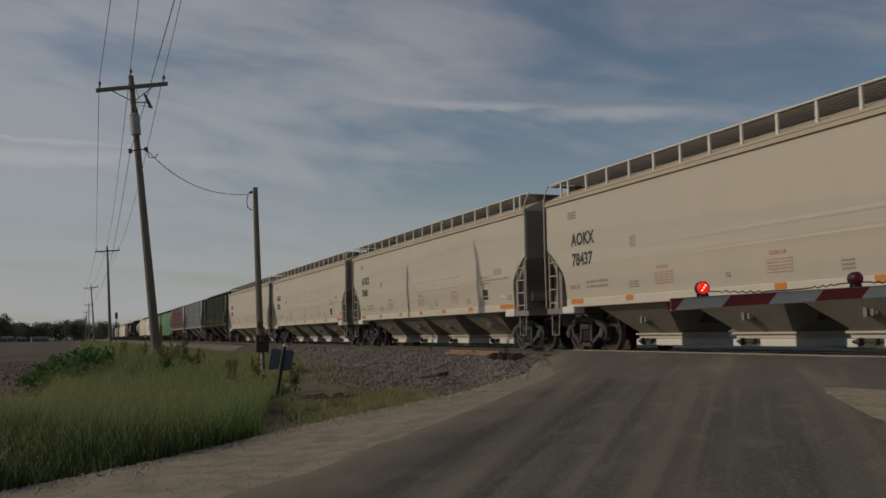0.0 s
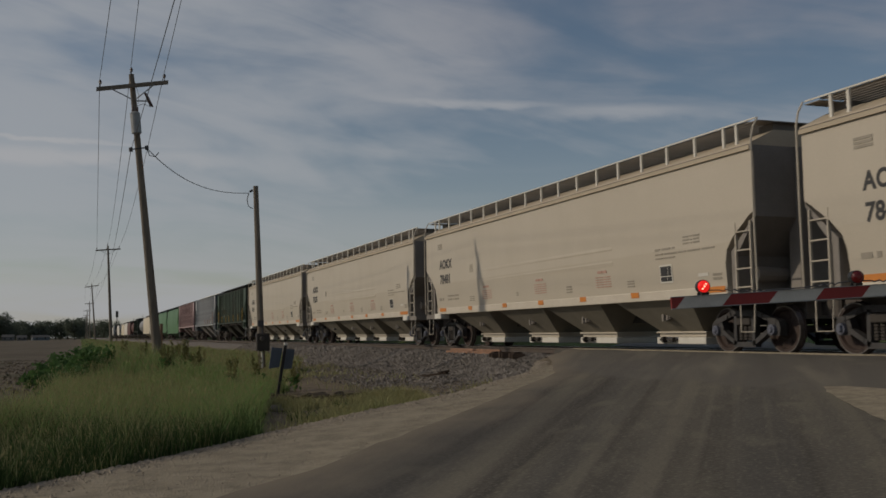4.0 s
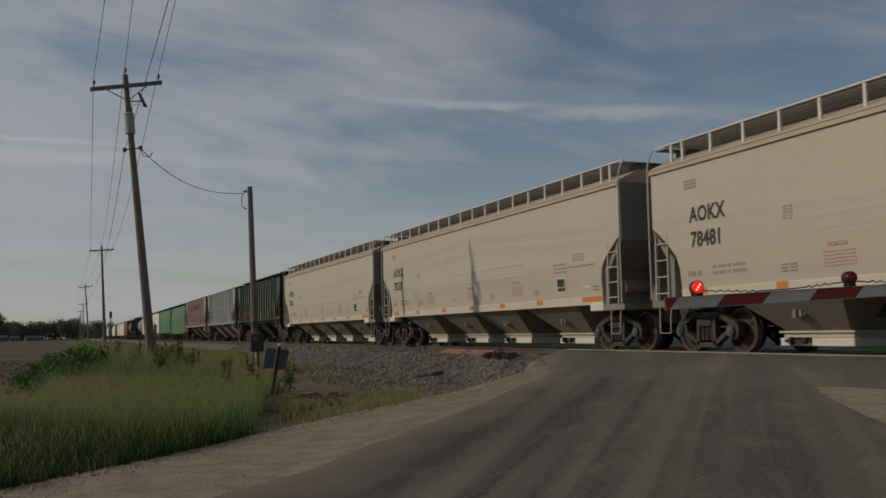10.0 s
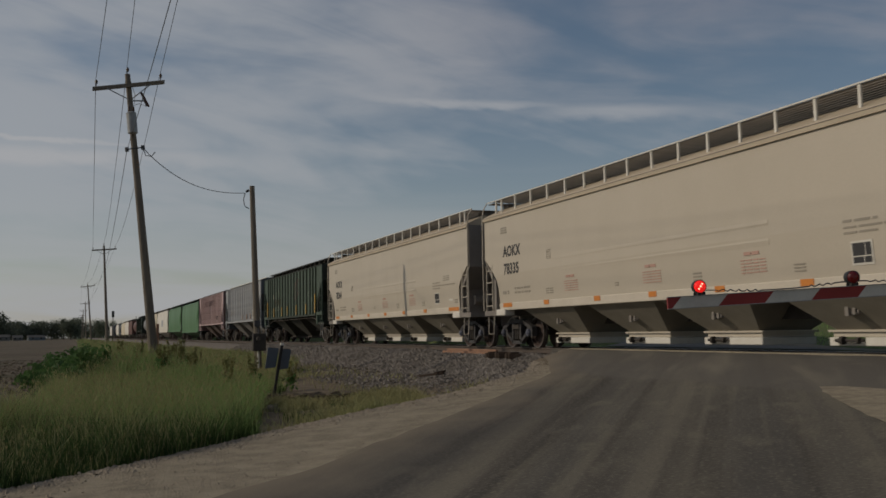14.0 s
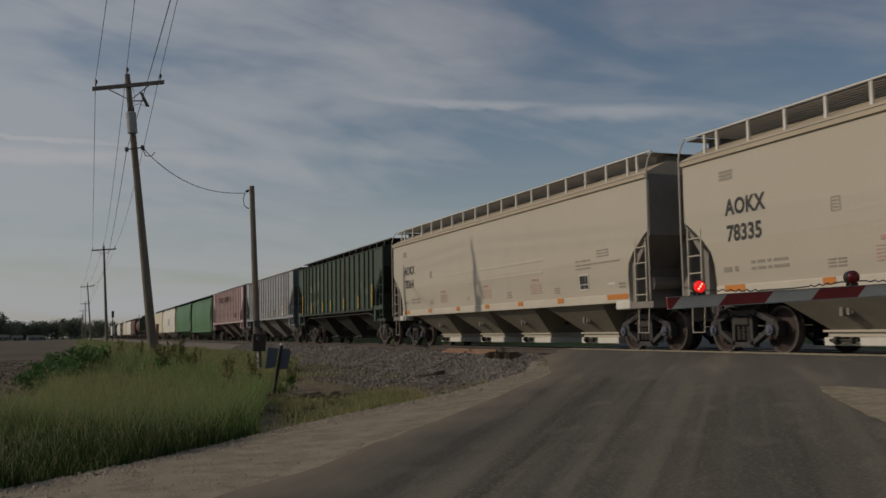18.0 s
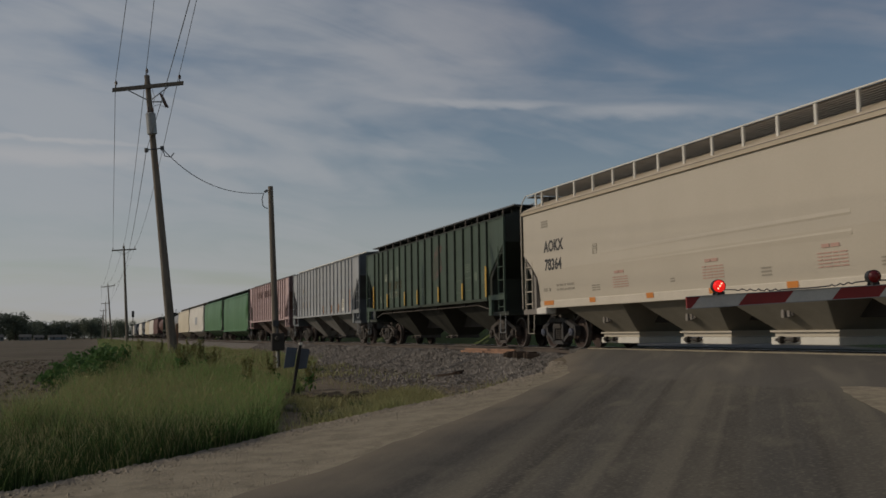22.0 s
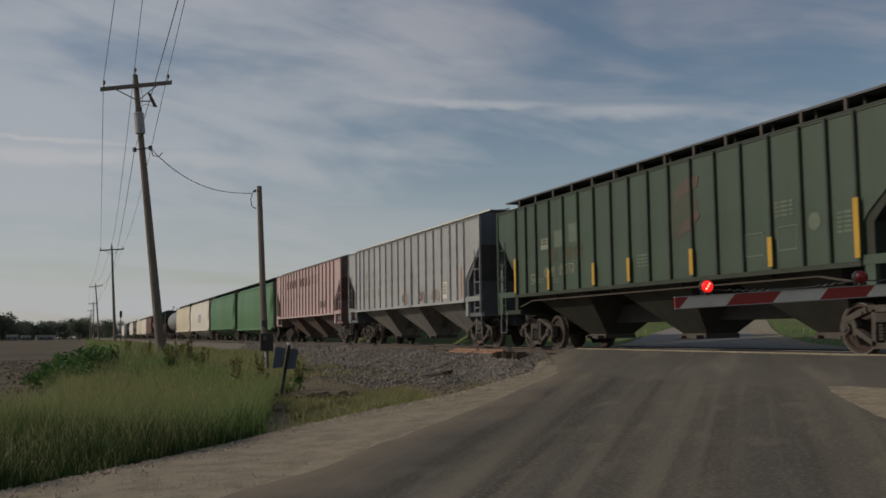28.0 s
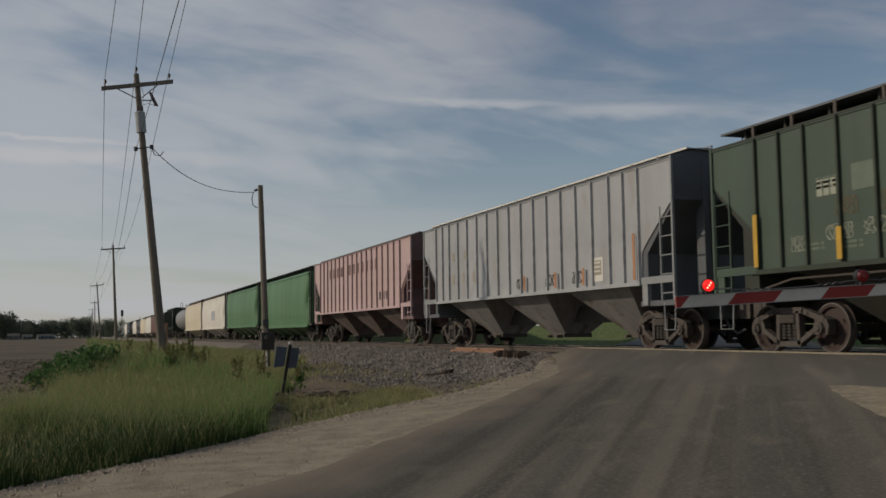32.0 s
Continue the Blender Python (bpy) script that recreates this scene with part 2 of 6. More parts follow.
M["galv"] = mat("galvanised_grey_steel", (0.30, 0.31, 0.31), (0.20, 0.20, 0.20), 0.5, 0.3, scale=6, amount=0.5, bump=0.05)
M["wire"] = mat("dull_black_cable", (0.07, 0.07, 0.075), rough=0.6, bump=0)
M["porcelain"] = mat("brown_porcelain", (0.10, 0.06, 0.045), rough=0.25, bump=0)
M["arm_white"] = mat("grimy_white_sheeting", (0.52, 0.51, 0.46), (0.38, 0.37, 0.33), 0.45, scale=5, amount=0.6, bump=0.05)
M["arm_red"] = mat("dark_red_sheeting", (0.25, 0.018, 0.016), (0.17, 0.015, 0.014), 0.4, scale=5, amount=0.6, bump=0.05)
M["lamp_case"] = mat("black_lamp_housing", (0.02, 0.02, 0.02), rough=0.5, bump=0.05)
M["lens_off"] = mat("dark_red_lens", (0.05, 0.004, 0.005), rough=0.2, bump=0, glow=(1.0, 0.03, 0.02, 0.012))
M["lens_on"] = mat("lit_red_lens", (0.45, 0.008, 0.008), rough=0.15, bump=0, glow=(1.0, 0.02, 0.015, 0.55))
M["bulb"] = mat("glowing_bulb", (0.9, 0.5, 0.4), rough=0.3, bump=0, glow=(1.0, 0.40, 0.25, 1.6))
M["blue_sign"] = mat("faded_blue_sign_back", (0.088, 0.108, 0.138), (0.055, 0.068, 0.092), 0.5, scale=4, amount=0.6, bump=0.05)
M["post_black"] = mat("dark_painted_post", (0.022, 0.02, 0.02), rough=0.7, bump=0.2)
M["rusty"] = mat("orange_rust", (0.31, 0.18, 0.12), (0.17, 0.11, 0.08), 0.85, scale=6, amount=0.8, bump=0.4)
M["tie"] = mat("creosoted_tie_wood", (0.07, 0.052, 0.04), (0.04, 0.03, 0.025), 0.9, scale=3, amount=0.7, bump=0.5, vary=0.5)
M["rail"] = mat("brown_rail_steel", (0.085, 0.065, 0.052), (0.05, 0.04, 0.034), 0.7, scale=3, amount=0.6, bump=0.2)
M["railtop"] = mat("polished_rail_head", (0.45, 0.43, 0.41), rough=0.3, metal=0.9, bump=0.03)
M["ballast"] = mat("grey_crushed_stone", (0.195, 0.176, 0.160), (0.105, 0.096, 0.087), 0.95, scale=3, amount=0.9, bump=0.6, fine=24, depth=0.05, spots=(0.145, 0.122, 0.098))
M["stone"] = mat("single_crushed_stones", (0.27, 0.245, 0.222), (0.15, 0.136, 0.122), 0.95, scale=0.9, amount=0.9, bump=0.3, island=0.6)
M["soil"] = mat("tilled_brown_soil", (0.130, 0.108, 0.080), (0.078, 0.064, 0.048), 0.95, scale=0.12, amount=0.9, bump=0.9, fine=5, depth=0.05, spots=(0.060, 0.058, 0.032))
M["dirt"] = mat("dry_grey_brown_dirt", (0.165, 0.135, 0.10), (0.095, 0.076, 0.056), 0.95, scale=2.2, amount=0.8, bump=0.7, fine=22, spots=(0.10, 0.10, 0.05))
M["pale_dirt"] = mat("pale_dry_dirt", (0.315, 0.275, 0.205), (0.185, 0.160, 0.120), 0.95, scale=5.0, amount=0.9, bump=0.9, fine=45, spots=(0.17, 0.146, 0.11))
M["shoulder"] = mat("grey_brown_gravel_shoulder", (0.315, 0.275, 0.205), (0.165, 0.143, 0.108), 0.95, scale=2.6, amount=0.9, bump=0.9, fine=45, spots=(0.30, 0.262, 0.20))
M["gravel"] = mat("pale_loose_gravel", (0.36, 0.31, 0.245), (0.22, 0.19, 0.15), 0.95, scale=9, amount=0.9, bump=0)
M["turf"] = mat("grass_floor", (0.062, 0.080, 0.03), (0.04, 0.05, 0.02), 0.95, scale=0.8, amount=0.8, bump=0.8, fine=18)
M["far_turf"] = mat("far_meadow_grass", (0.11, 0.135, 0.05), (0.08, 0.10, 0.038), 0.95, scale=0.3, amount=0.7, bump=0.6, fine=9)
M["grass"] = mat("grass_blades", (0.22, 0.39, 0.115), (0.36, 0.45, 0.18), 0.7, scale=0.9, amount=0.9, bump=0, fine=6, spec=0.15, leafy=0.35, island=0.75)
# Self-shade at the foot of tall grass is put into this dark green.
M["grass3"] = mat("deep_green_shaded_blades", (0.050, 0.098, 0.028), (0.075, 0.118, 0.04), 0.7, scale=0.6, amount=0.9, bump=0, fine=6, spec=0.15, leafy=0.25, island=0.75)
M["grass2"] = mat("dry_grass_blades", (0.41, 0.385, 0.20), (0.31, 0.35, 0.15), 0.75, scale=0.6, amount=0.9, bump=0, fine=6, spec=0.1, leafy=0.35, island=0.75)
M["seed"] = mat("tan_grass_seed_heads", (0.37, 0.325, 0.165), (0.29, 0.29, 0.13), 0.8, scale=0.8, amount=0.9, bump=0, fine=6, spec=0.1, leafy=0.3, island=0.5)
M["weed"] = mat("broad_weed_leaves", (0.085, 0.16, 0.052), (0.055, 0.105, 0.035), 0.7, scale=2, amount=0.8, bump=0, fine=12, spec=0.15, leafy=0.35)
M["dock"] = mat("brown_seed_stalks", (0.215, 0.205, 0.085), (0.16, 0.175, 0.065), 0.8, scale=3, amount=0.9, bump=0, spec=0.1)
# Distance haze is put into this paler, greyer leaf colour.
M["leaf"] = mat("hazed_tree_foliage", (0.122, 0.14, 0.105), (0.092, 0.11, 0.082), 0.8, scale=0.12, amount=0.9, bump=0, fine=1.0, spec=0.1, leafy=0.3)
M["bark"] = mat("tree_bark", (0.07, 0.055, 0.045), rough=0.9, bump=0.4)
M["house_white"] = mat("grey_white_siding", (0.12, 0.125, 0.12), rough=0.7, scale=0.5)
M["house_roof"] = mat("grey_shingle_roof", (0.09, 0.09, 0.09), rough=0.85, scale=0.5)
M["house_blue"] = mat("blue_grey_shed_metal", (0.10, 0.13, 0.15), rough=0.6, scale=0.5)
M["glass"] = mat("dark_window_glass", (0.03, 0.035, 0.04), rough=0.12, bump=0)


def asphalt():
    """Worn asphalt: long tyre-polished bands along u, speckle, pale dust."""
    ma = mat("worn_asphalt", (0.096, 0.089, 0.078), (0.070, 0.066, 0.061), 0.92, scale=0.35, amount=0.7, bump=0.35, fine=70)
    nt = ma.node_tree
    L = nt.links.new
    bs = nt.nodes["Principled BSDF"]
    old = bs.inputs["Base Color"].links[0].from_socket
    uv = nt.nodes.new("ShaderNodeUVMap")

    def band(sc, stretch, det, lo, hi, top):
        mp = nt.nodes.new("ShaderNodeMapping")
        mp.inputs["Scale"].default_value = stretch
        L(uv.outputs[0], mp.inputs[0])
        o = nt.nodes.new("ShaderNodeTexNoise")
        L(mp.outputs[0], o.inputs["Vector"])
        o.inputs["Scale"].default_value, o.inputs["Detail"].default_value, o.inputs["Distortion"].default_value = sc, det, 0.3
        r = nt.nodes.new("ShaderNodeMapRange")
        L(o.outputs[0], r.inputs[0])
        r.inputs[1].default_value, r.inputs[2].default_value, r.inputs[4].default_value = lo, hi, top
        return r.outputs[0]

    def over(f, a, c):
        o = nt.nodes.new("ShaderNodeMix")
        o.data_type = "RGBA"
        L(f, o.inputs[0])
        L(a, o.inputs[6])
        o.inputs[7].default_value = (*c, 1)
        return o.outputs[2]

    c = over(band(1.0, (0.045, 1.0, 1), 3, 0.40, 0.62, 0.85), old, (0.145, 0.130, 0.103))
    c = over(band(1.0, (0.06, 2.1, 1), 4, 0.46, 0.62, 0.8), c, (0.052, 0.047, 0.042))
    c = over(band(1.0, (0.10, 3.3, 1), 5, 0.52, 0.70, 0.6), c, (0.155, 0.14, 0.108))
    c = over(band(2.0, (0.45, 1.3, 1), 6, 0.55, 0.72, 0.55), c, (0.165, 0.15, 0.115))
    c = over(band(24.0, (1, 1, 1), 5, 0.51, 0.68, 0.5), c, (0.19, 0.176, 0.138))
    c = over(band(31.0, (1, 1, 1), 5, 0.55, 0.72, 0.45), c, (0.045, 0.042, 0.038))
    c = over(band(3.0, (1, 1, 1), 6, 0.56, 0.72, 0.35), c, (0.06, 0.055, 0.048))
    # newer brown surfacing beside the track, and dust drifting in from the shoulder
    ed = nt.nodes.new("ShaderNodeUVMap")
    ed.uv_map = "edge"
    sp = nt.nodes.new("ShaderNodeSeparateXYZ")
    L(ed.outputs[0], sp.inputs[0])

    def sharp(x, lo, hi, top):
        r = nt.nodes.new("ShaderNodeMapRange")
        L(x, r.inputs[0])
        r.inputs[1].default_value, r.inputs[2].default_value, r.inputs[4].default_value = lo, hi, top
        return r.outputs[0]

    def add(x, y):
        o = nt.nodes.new("ShaderNodeMath")
        o.operation = "ADD"
        L(x, o.inputs[0])
        L(y, o.inputs[1])
        return o.outputs[0]

    wav = band(1.0, (0.4, 0.4, 1), 4, 0.3, 0.7, 0.5)
    c = over(sharp(add(sp.outputs[1], wav), 8.45, 8.75, 0.7), c, (0.112, 0.103, 0.092))
    drift = nt.nodes.new("ShaderNodeMath")
    drift.operation = "MULTIPLY"
    L(band(1.0, (0.16, 1.6, 1), 6, 0.52, 0.72, 0.55), drift.inputs[0])
    L(sharp(add(sp.outputs[1], wav), 7.6, 9.6, 1.0), drift.inputs[1])
    c = over(drift.outputs[0], c, (0.21, 0.19, 0.15))
    strip_ = nt.nodes.new("ShaderNodeMath")
    strip_.operation = "MULTIPLY"
    L(sharp(add(sp.outputs[0], wav), 2.9, 1.9, 0.45), strip_.inputs[0])
    L(sharp(add(sp.outputs[1], wav), 8.0, 5.4, 1.0), strip_.inputs[1])
    c = over(strip_.outputs[0], c, (0.058, 0.054, 0.050))
    dust = band(1.4, (0.5, 0.9, 1), 6, 0.25, 0.8, 1.1)
    sub = nt.nodes.new("ShaderNodeMath")
    sub.operation = "SUBTRACT"
    L(dust, sub.inputs[0])
    L(sp.outputs[0], sub.inputs[1])
    c = over(sharp(sub.outputs[0], -0.9, 0.75, 0.85), c, (0.20, 0.168, 0.128))
    L(c, bs.inputs["Base Color"])
    return ma


M["asphalt"] = asphalt()
# Far road: the sky's grazing reflection is put into this pale base colour.
M["asphalt_pale"] = mat("sky_sheen_asphalt", (0.25, 0.232, 0.205), (0.18, 0.168, 0.15), 0.85, scale=0.8, amount=0.8, bump=0.3, fine=50)
M["asphalt_plain"] = mat("grey_crossing_asphalt", (0.115, 0.106, 0.094), (0.075, 0.070, 0.064), 0.9, scale=1.4, amount=0.8, bump=0.35, fine=60, spots=(0.19, 0.172, 0.14))


# ---- mesh helpers ----
def thing(name, label, category, at=(0, 0, 0), group="", kind=""):
    ob = new(name)
    ob.empty_display_size = 0.2
    ob.location = at
    return tagged(ob, label, category, group, kind)


def link(name, me, material, parent=None, label="", at=None):
    if material is not None and not me.materials:
        me.materials.append(material)
    ob = new(name, me)
    if parent is not None:
        ob.parent = parent
    if at is not None:
        ob.location = at
    if label:
        tagged(ob, label)
    return ob


def part(name, bm, material, parent, label="", at=None, smooth=False):
    me = bpy.data.meshes.new(name)
    bmesh.ops.recalc_face_normals(bm, faces=bm.faces)
    bm.to_mesh(me)
    bm.free()
    if smooth:
        me.shade_smooth()
    return link(name, me, material, parent, label, at)


def B():
    return bmesh.new()


def hull(bm, a, b):
    """A solid between two matching loops of points."""
    va, vb = [bm.verts.new(p) for p in a], [bm.verts.new(p) for p in b]
    bm.faces.new(va[::-1])
    bm.faces.new(vb)
    for i in range(len(va)):
        j = (i + 1) % len(va)
        bm.faces.new((va[i], va[j], vb[j], vb[i]))
    return bm


def box(bm, x0, x1, y0, y1, z0, z1):
    return hull(bm, [(x0, y0, z0), (x1, y0, z0), (x1, y1, z0), (x0, y1, z0)], [(x0, y0, z1), (x1, y0, z1), (x1, y1, z1), (x0, y1, z1)])


def prism(bm, poly, y0, y1):
    """Polygon in x and z, drawn out from y0 to y1."""
    return hull(bm, [(x, y0, z) for x, z in poly], [(x, y1, z) for x, z in poly])


def frustum(bm, xc, z0, z1, bx, by, tx, ty, shift=0.0):
    a = [(xc - bx + shift, -by, z0), (xc + bx + shift, -by, z0), (xc + bx + shift, by, z0), (xc - bx + shift, by, z0)]
    b = [(xc - tx, -ty, z1), (xc + tx, -ty, z1), (xc + tx, ty, z1), (xc - tx, ty, z1)]
    return hull(bm, a, b)


def rod(bm, p, q, r, r2=None, n=8):
    p, q = Vector(p), Vector(q)
    w = (q - p).normalized()
    u = w.orthogonal().normalized()
    v = w.cross(u)
    r2 = r if r2 is None else r2
    ring = [(math.cos(2 * math.pi * i / n), math.sin(2 * math.pi * i / n)) for i in range(n)]
    return hull(bm, [p + (u * c + v * s) * r for c, s in ring], [q + (u * c + v * s) * r2 for c, s in ring])


def tube(bm, pts, radii, n=6):
    """One skin along a line of points, with its own radius at each."""
    pts = [Vector(p) for p in pts]
    rings = []
    u = None
    for i, p in enumerate(pts):
        w = (pts[min(i + 1, len(pts) - 1)] - pts[max(i - 1, 0)]).normalized()
        u = w.orthogonal().normalized() if u is None else (u - w * u.dot(w)).normalized()
        v = w.cross(u)
        r = radii[i]
        rings.append([bm.verts.new(p + (u * math.cos(2 * math.pi * k / n) + v * math.sin(2 * math.pi * k / n)) * r) for k in range(n)])
    for a, b in zip(rings, rings[1:]):
        for k in range(n):
            bm.faces.new((a[k], a[(k + 1) % n], b[(k + 1) % n], b[k]))
    bm.faces.new(rings[0][::-1])
    bm.faces.new(rings[-1])
    return bm


def pipe(bm, pts, r, n=6):
    return tube(bm, pts, [r] * len(pts), n)


def bevel(bm, w, seg=1):
    bmesh.ops.bevel(bm, geom=bm.edges[:], offset=w, segments=seg, affect="EDGES", clamp_overlap=True)
    return bm


def raw(name, verts, faces, material, label="", category="", kind="", parent=None, smooth=False):
    me = bpy.data.meshes.new(name)
    me.from_pydata(verts, [], faces)
    if smooth:
        me.shade_smooth()
    ob = link(name, me, material, parent)
    return tagged(ob, label, category, "", kind)


def lerp(x, xs, ys):
    return float(np.interp(x, xs, ys))


def smooth01(v):
    v = min(1.0, max(0.0, v))
    return v * v * (3 - 2 * v)


# ---- the lie of the land ----
TRACK_Y = 13.66
# edges of the road, as x over y
EDGE_Y = (-14, -6, -0.65, 0.62, 2.46, 4.56, 5.81, 7.26, 8.2, 8.99, 10.3, 12.2)
EDGE_X = (-2.0, -6.2, -9.9, -11.1, -13.1, -14.55, -15.25, -16.6, -17.4, -18.8, -21.4, -23.8)
TAR_X = (2.2, -2.4, -6.7, -7.8, -9.8, -12.1, -13.6, -15.3, -16.4, -18.1, -21.0, -23.6)


def edge_x(y):
    return lerp(y, EDGE_Y, EDGE_X)


def tar_x(y):
    return lerp(y, EDGE_Y, TAR_X)


def road_z(y):
    if y > 15.2:
        return lerp(y, (15.2, 17, 24, 40, 70), (-0.02, 0.0, 0.35, 0.95, 1.5))
    return lerp(y, (-14, -6, -2, 2, 6, 9.5, 11.9, 12.3), (-1.0, -0.98, -0.95, -0.82, -0.5, -0.18, -0.03, -0.02))


def wild_z(x, y):
    near = lerp(y, (-60, -8, 2, 5, 8.4, 10.2, 11.5), (-0.95, -0.92, -0.96, -1.0, -0.86, -0.80, -0.78))
    if y > 15:
        rise = lerp(y, (15, 17.5, 22, 34, 60, 120), (-0.78, -0.75, -0.05, 1.0, 1.9, 2.2))
        k = smooth01((x + 150) / 90)
        near = -0.85 * (1 - k) + rise * k
        # added far-side bank, left of the far road, darkening the view under cars
        near += 1.25 * math.exp(-((y - 18.6) / 1.7) ** 2) * smooth01((-37.5 - x) / 6) * smooth01((x + 320) / 60)
    return near


def ditch(x, y):
    """Distance before the washed-out edge in the bank, and along it."""
    return 0.975 * (x + 23.3) - 0.222 * (y - 5.3), 0.222 * (x + 23.3) + 0.975 * (y - 5.3)


def land(x, y):
    if y > 14:
        k = smooth01((x + 29.5 + 1.3 * (y - 15)) / 2.5) * (1 - smooth01((x + 16.8 + 1.3 * (y - 15) - 5 * math.exp(-(y - 15) / 2.5)) / 3.0))
    else:
        k = smooth01((x - edge_x(y) + 1.6) / 1.6)
    z = wild_z(x, y) * (1 - k) + road_z(y) * k
    if -90 < x < 15 and -12 < y < 40:
        rough = 0.05 * (1 - k) + 0.008
        z += rough * (noise.noise((x * 0.9, y * 0.9, 0)) + 0.5 * noise.noise((x * 2.7, y * 2.7, 3)))
        # a small washed-out ditch where the shoulder meets the bank
        d, s = ditch(x, y)
        z -= 0.48 * smooth01((d + 0.12) / 0.30) * math.exp(-max(0.0, d) / 0.75 - (s / 1.25) ** 4) * (1 - k)
    z += 0.55 * math.exp(-((y - 2.2) / 2.0) ** 2) * smooth01((-23 - x) / 8)
    return z


def spaced(lo, hi, fine_lo, fine_hi, step):
    out = [fine_lo + step * i for i in range(int((fine_hi - fine_lo) / step) + 1)]
    s = step
    a = fine_lo
    while a > lo:
        s *= 1.28
        a -= s
        out.insert(0, a)
    s, a = step, out[-1]
    while a < hi:
        s *= 1.28
        a += s
        out.append(a)
    return out


def sheet(name, xs, ys, zf, material, label, category="ground", keep=None, slots=None):
    vid, verts, faces, mi = {}, [], [], []
    for j, y in enumerate(ys):
        for i, x in enumerate(xs):
            vid[i, j] = len(verts)
            verts.append((x, y, zf(x, y)))
    for j in range(len(ys) - 1):
        for i in range(len(xs) - 1):
            xc, yc = (xs[i] + xs[i + 1]) / 2, (ys[j] + ys[j + 1]) / 2
            if keep and not keep(xc, yc):
                continue
            faces.append((vid[i, j], vid[i + 1, j], vid[i + 1, j + 1], vid[i, j + 1]))
            if slots:
                mi.append(slots[1](xc, yc))
    ob = raw(name, verts, faces, material, label, category, "structure", smooth=True)
    if slots:
        for ma in slots[0]:
            ob.data.materials.append(ma)
        ob.data.polygons.foreach_set("material_index", mi)
    return ob


def field_edge(x):
    return lerp(x, (-400, -60, -40, -21, -15, -8), (1.2, 0.6, 0.3, -0.5, -1.1, -2.5))


def cover(x, y):
    """Which cover the ground carries: 0 turf, 1 soil, 2 dirt, 3 far meadow."""
    w = 0.8 * noise.noise((x * 0.35, y * 0.35, 9))
    if y > 15:
        return 3
    if y < field_edge(x) + 0.5 * w and x < -9:
        return 1
    if x > edge_x(y) - 0.6 and y < 12:
        return 2
    if x > -46 and y > 2.50 - 0.235 * (x + 15.6) + 0.6 * w:
        return 2
    return 0


def ground_z(x, y):
    v = land(x, y) - 0.05
    a = abs(y - TRACK_Y)
    if a < 3.3:
        low = -0.86 if a > 2.2 else -0.60
        k = smooth01((x + 26.5) / 3.5)
        v = min(v, low * (1 - k) + (min(v, -0.25) if a < 1.9 else v) * k)
    return v


def build_ground():
    xs, ys = spaced(-3500, 3500, -56, 6, 0.32), spaced(-3500, 3500, -8, 20, 0.32)

    sheet("ground", xs, ys, ground_z, M["turf"], "grassy verge, tilled brown field and bare dirt by the railway", slots=((M["soil"], M["dirt"], M["far_turf"]), cover))


def strip(name, ys, lx, rx, zf, material, label, cols, lift):
    """A paved strip across x from lx(y) to rx(y), with u along and v across in metres."""
    verts, faces, uvs = [], [], []
    for j, y in enumerate(ys):
        for i in range(cols + 1):
            x = lx(y) + (rx(y) - lx(y)) * i / cols
            verts.append((x, y, zf(x, y) + lift))
            uvs.append((-0.8 * x + 0.6 * y, 0.6 * x + 0.8 * y))
    n = cols + 1
    for j in range(len(ys) - 1):
        for i in range(cols):
            faces.append((j * n + i, j * n + i + 1, (j + 1) * n + i + 1, (j + 1) * n + i))
    ob = raw(name, verts, faces, material, label, "road", "structure", smooth=True)
    layer = ob.data.uv_layers.new(name="UVMap")
    edge = ob.data.uv_layers.new(name="edge")
    for lp in ob.data.loops:
        layer.data[lp.index].uv = uvs[lp.vertex_index]
        v = verts[lp.vertex_index]
        edge.data[lp.index].uv = (v[0] - lx(v[1]), v[1])
    return ob


def fray(y, k, a):
    return a * (noise.noise((y * 1.1, k, 0)) + 0.5 * noise.noise((y * 3.7, k, 5)))


def build_roads():
    ys = [-14 + 0.3 * i for i in range(88)] + [12.3]
    strip("road", ys, lambda y: tar_x(y) + fray(y, 1, 0.18), lambda y: lerp(y, (-14, 2, 12.3), (14, 7, 7)), land,
          M["asphalt"], "worn grey asphalt road with tyre-polished bands", 46, 0.03)
    strip("gravel_shoulder", [y for y in ys if y < 9.3], lambda y: edge_x(y) - 0.15 + fray(y, 3, 0.22), lambda y: tar_x(y) + 0.6, land, M["shoulder"], "pale gravel and dirt road shoulder", 12, 0.012)
    strip("dirt_patch", [4.2 + 0.15 * i for i in range(31)], lambda y: lerp(y, (4.2, 6.87, 8.3, 8.55, 8.7), (-3.4, -7.1, -9.5, -9.9, -9.6)) + fray(y, 2, 0.25), lambda y: 6.9, land, M["pale_dirt"], "pale dirt beside the road", 40, 0.036)
    # beyond the track the road climbs away
    far_r = lambda y: -20.3 - 1.3 * (y - 15) + 5.0 * math.exp(-(y - 15) / 2.5)
    ys2 = [15.1 + 0.9 * i for i in range(60)]
    strip("road_beyond", ys2, lambda y: -26.5 - 1.3 * (y - 15), far_r, land, M["asphalt_pale"], "asphalt road climbing away beyond the track, pale with painted sky sheen", 14, 0.03)
    strip("far_shoulder", ys2, lambda y: far_r(y) - 0.4, lambda y: far_r(y) + 1.6, land, M["shoulder"], "pale gravel edge of the far road", 4, 0.02)


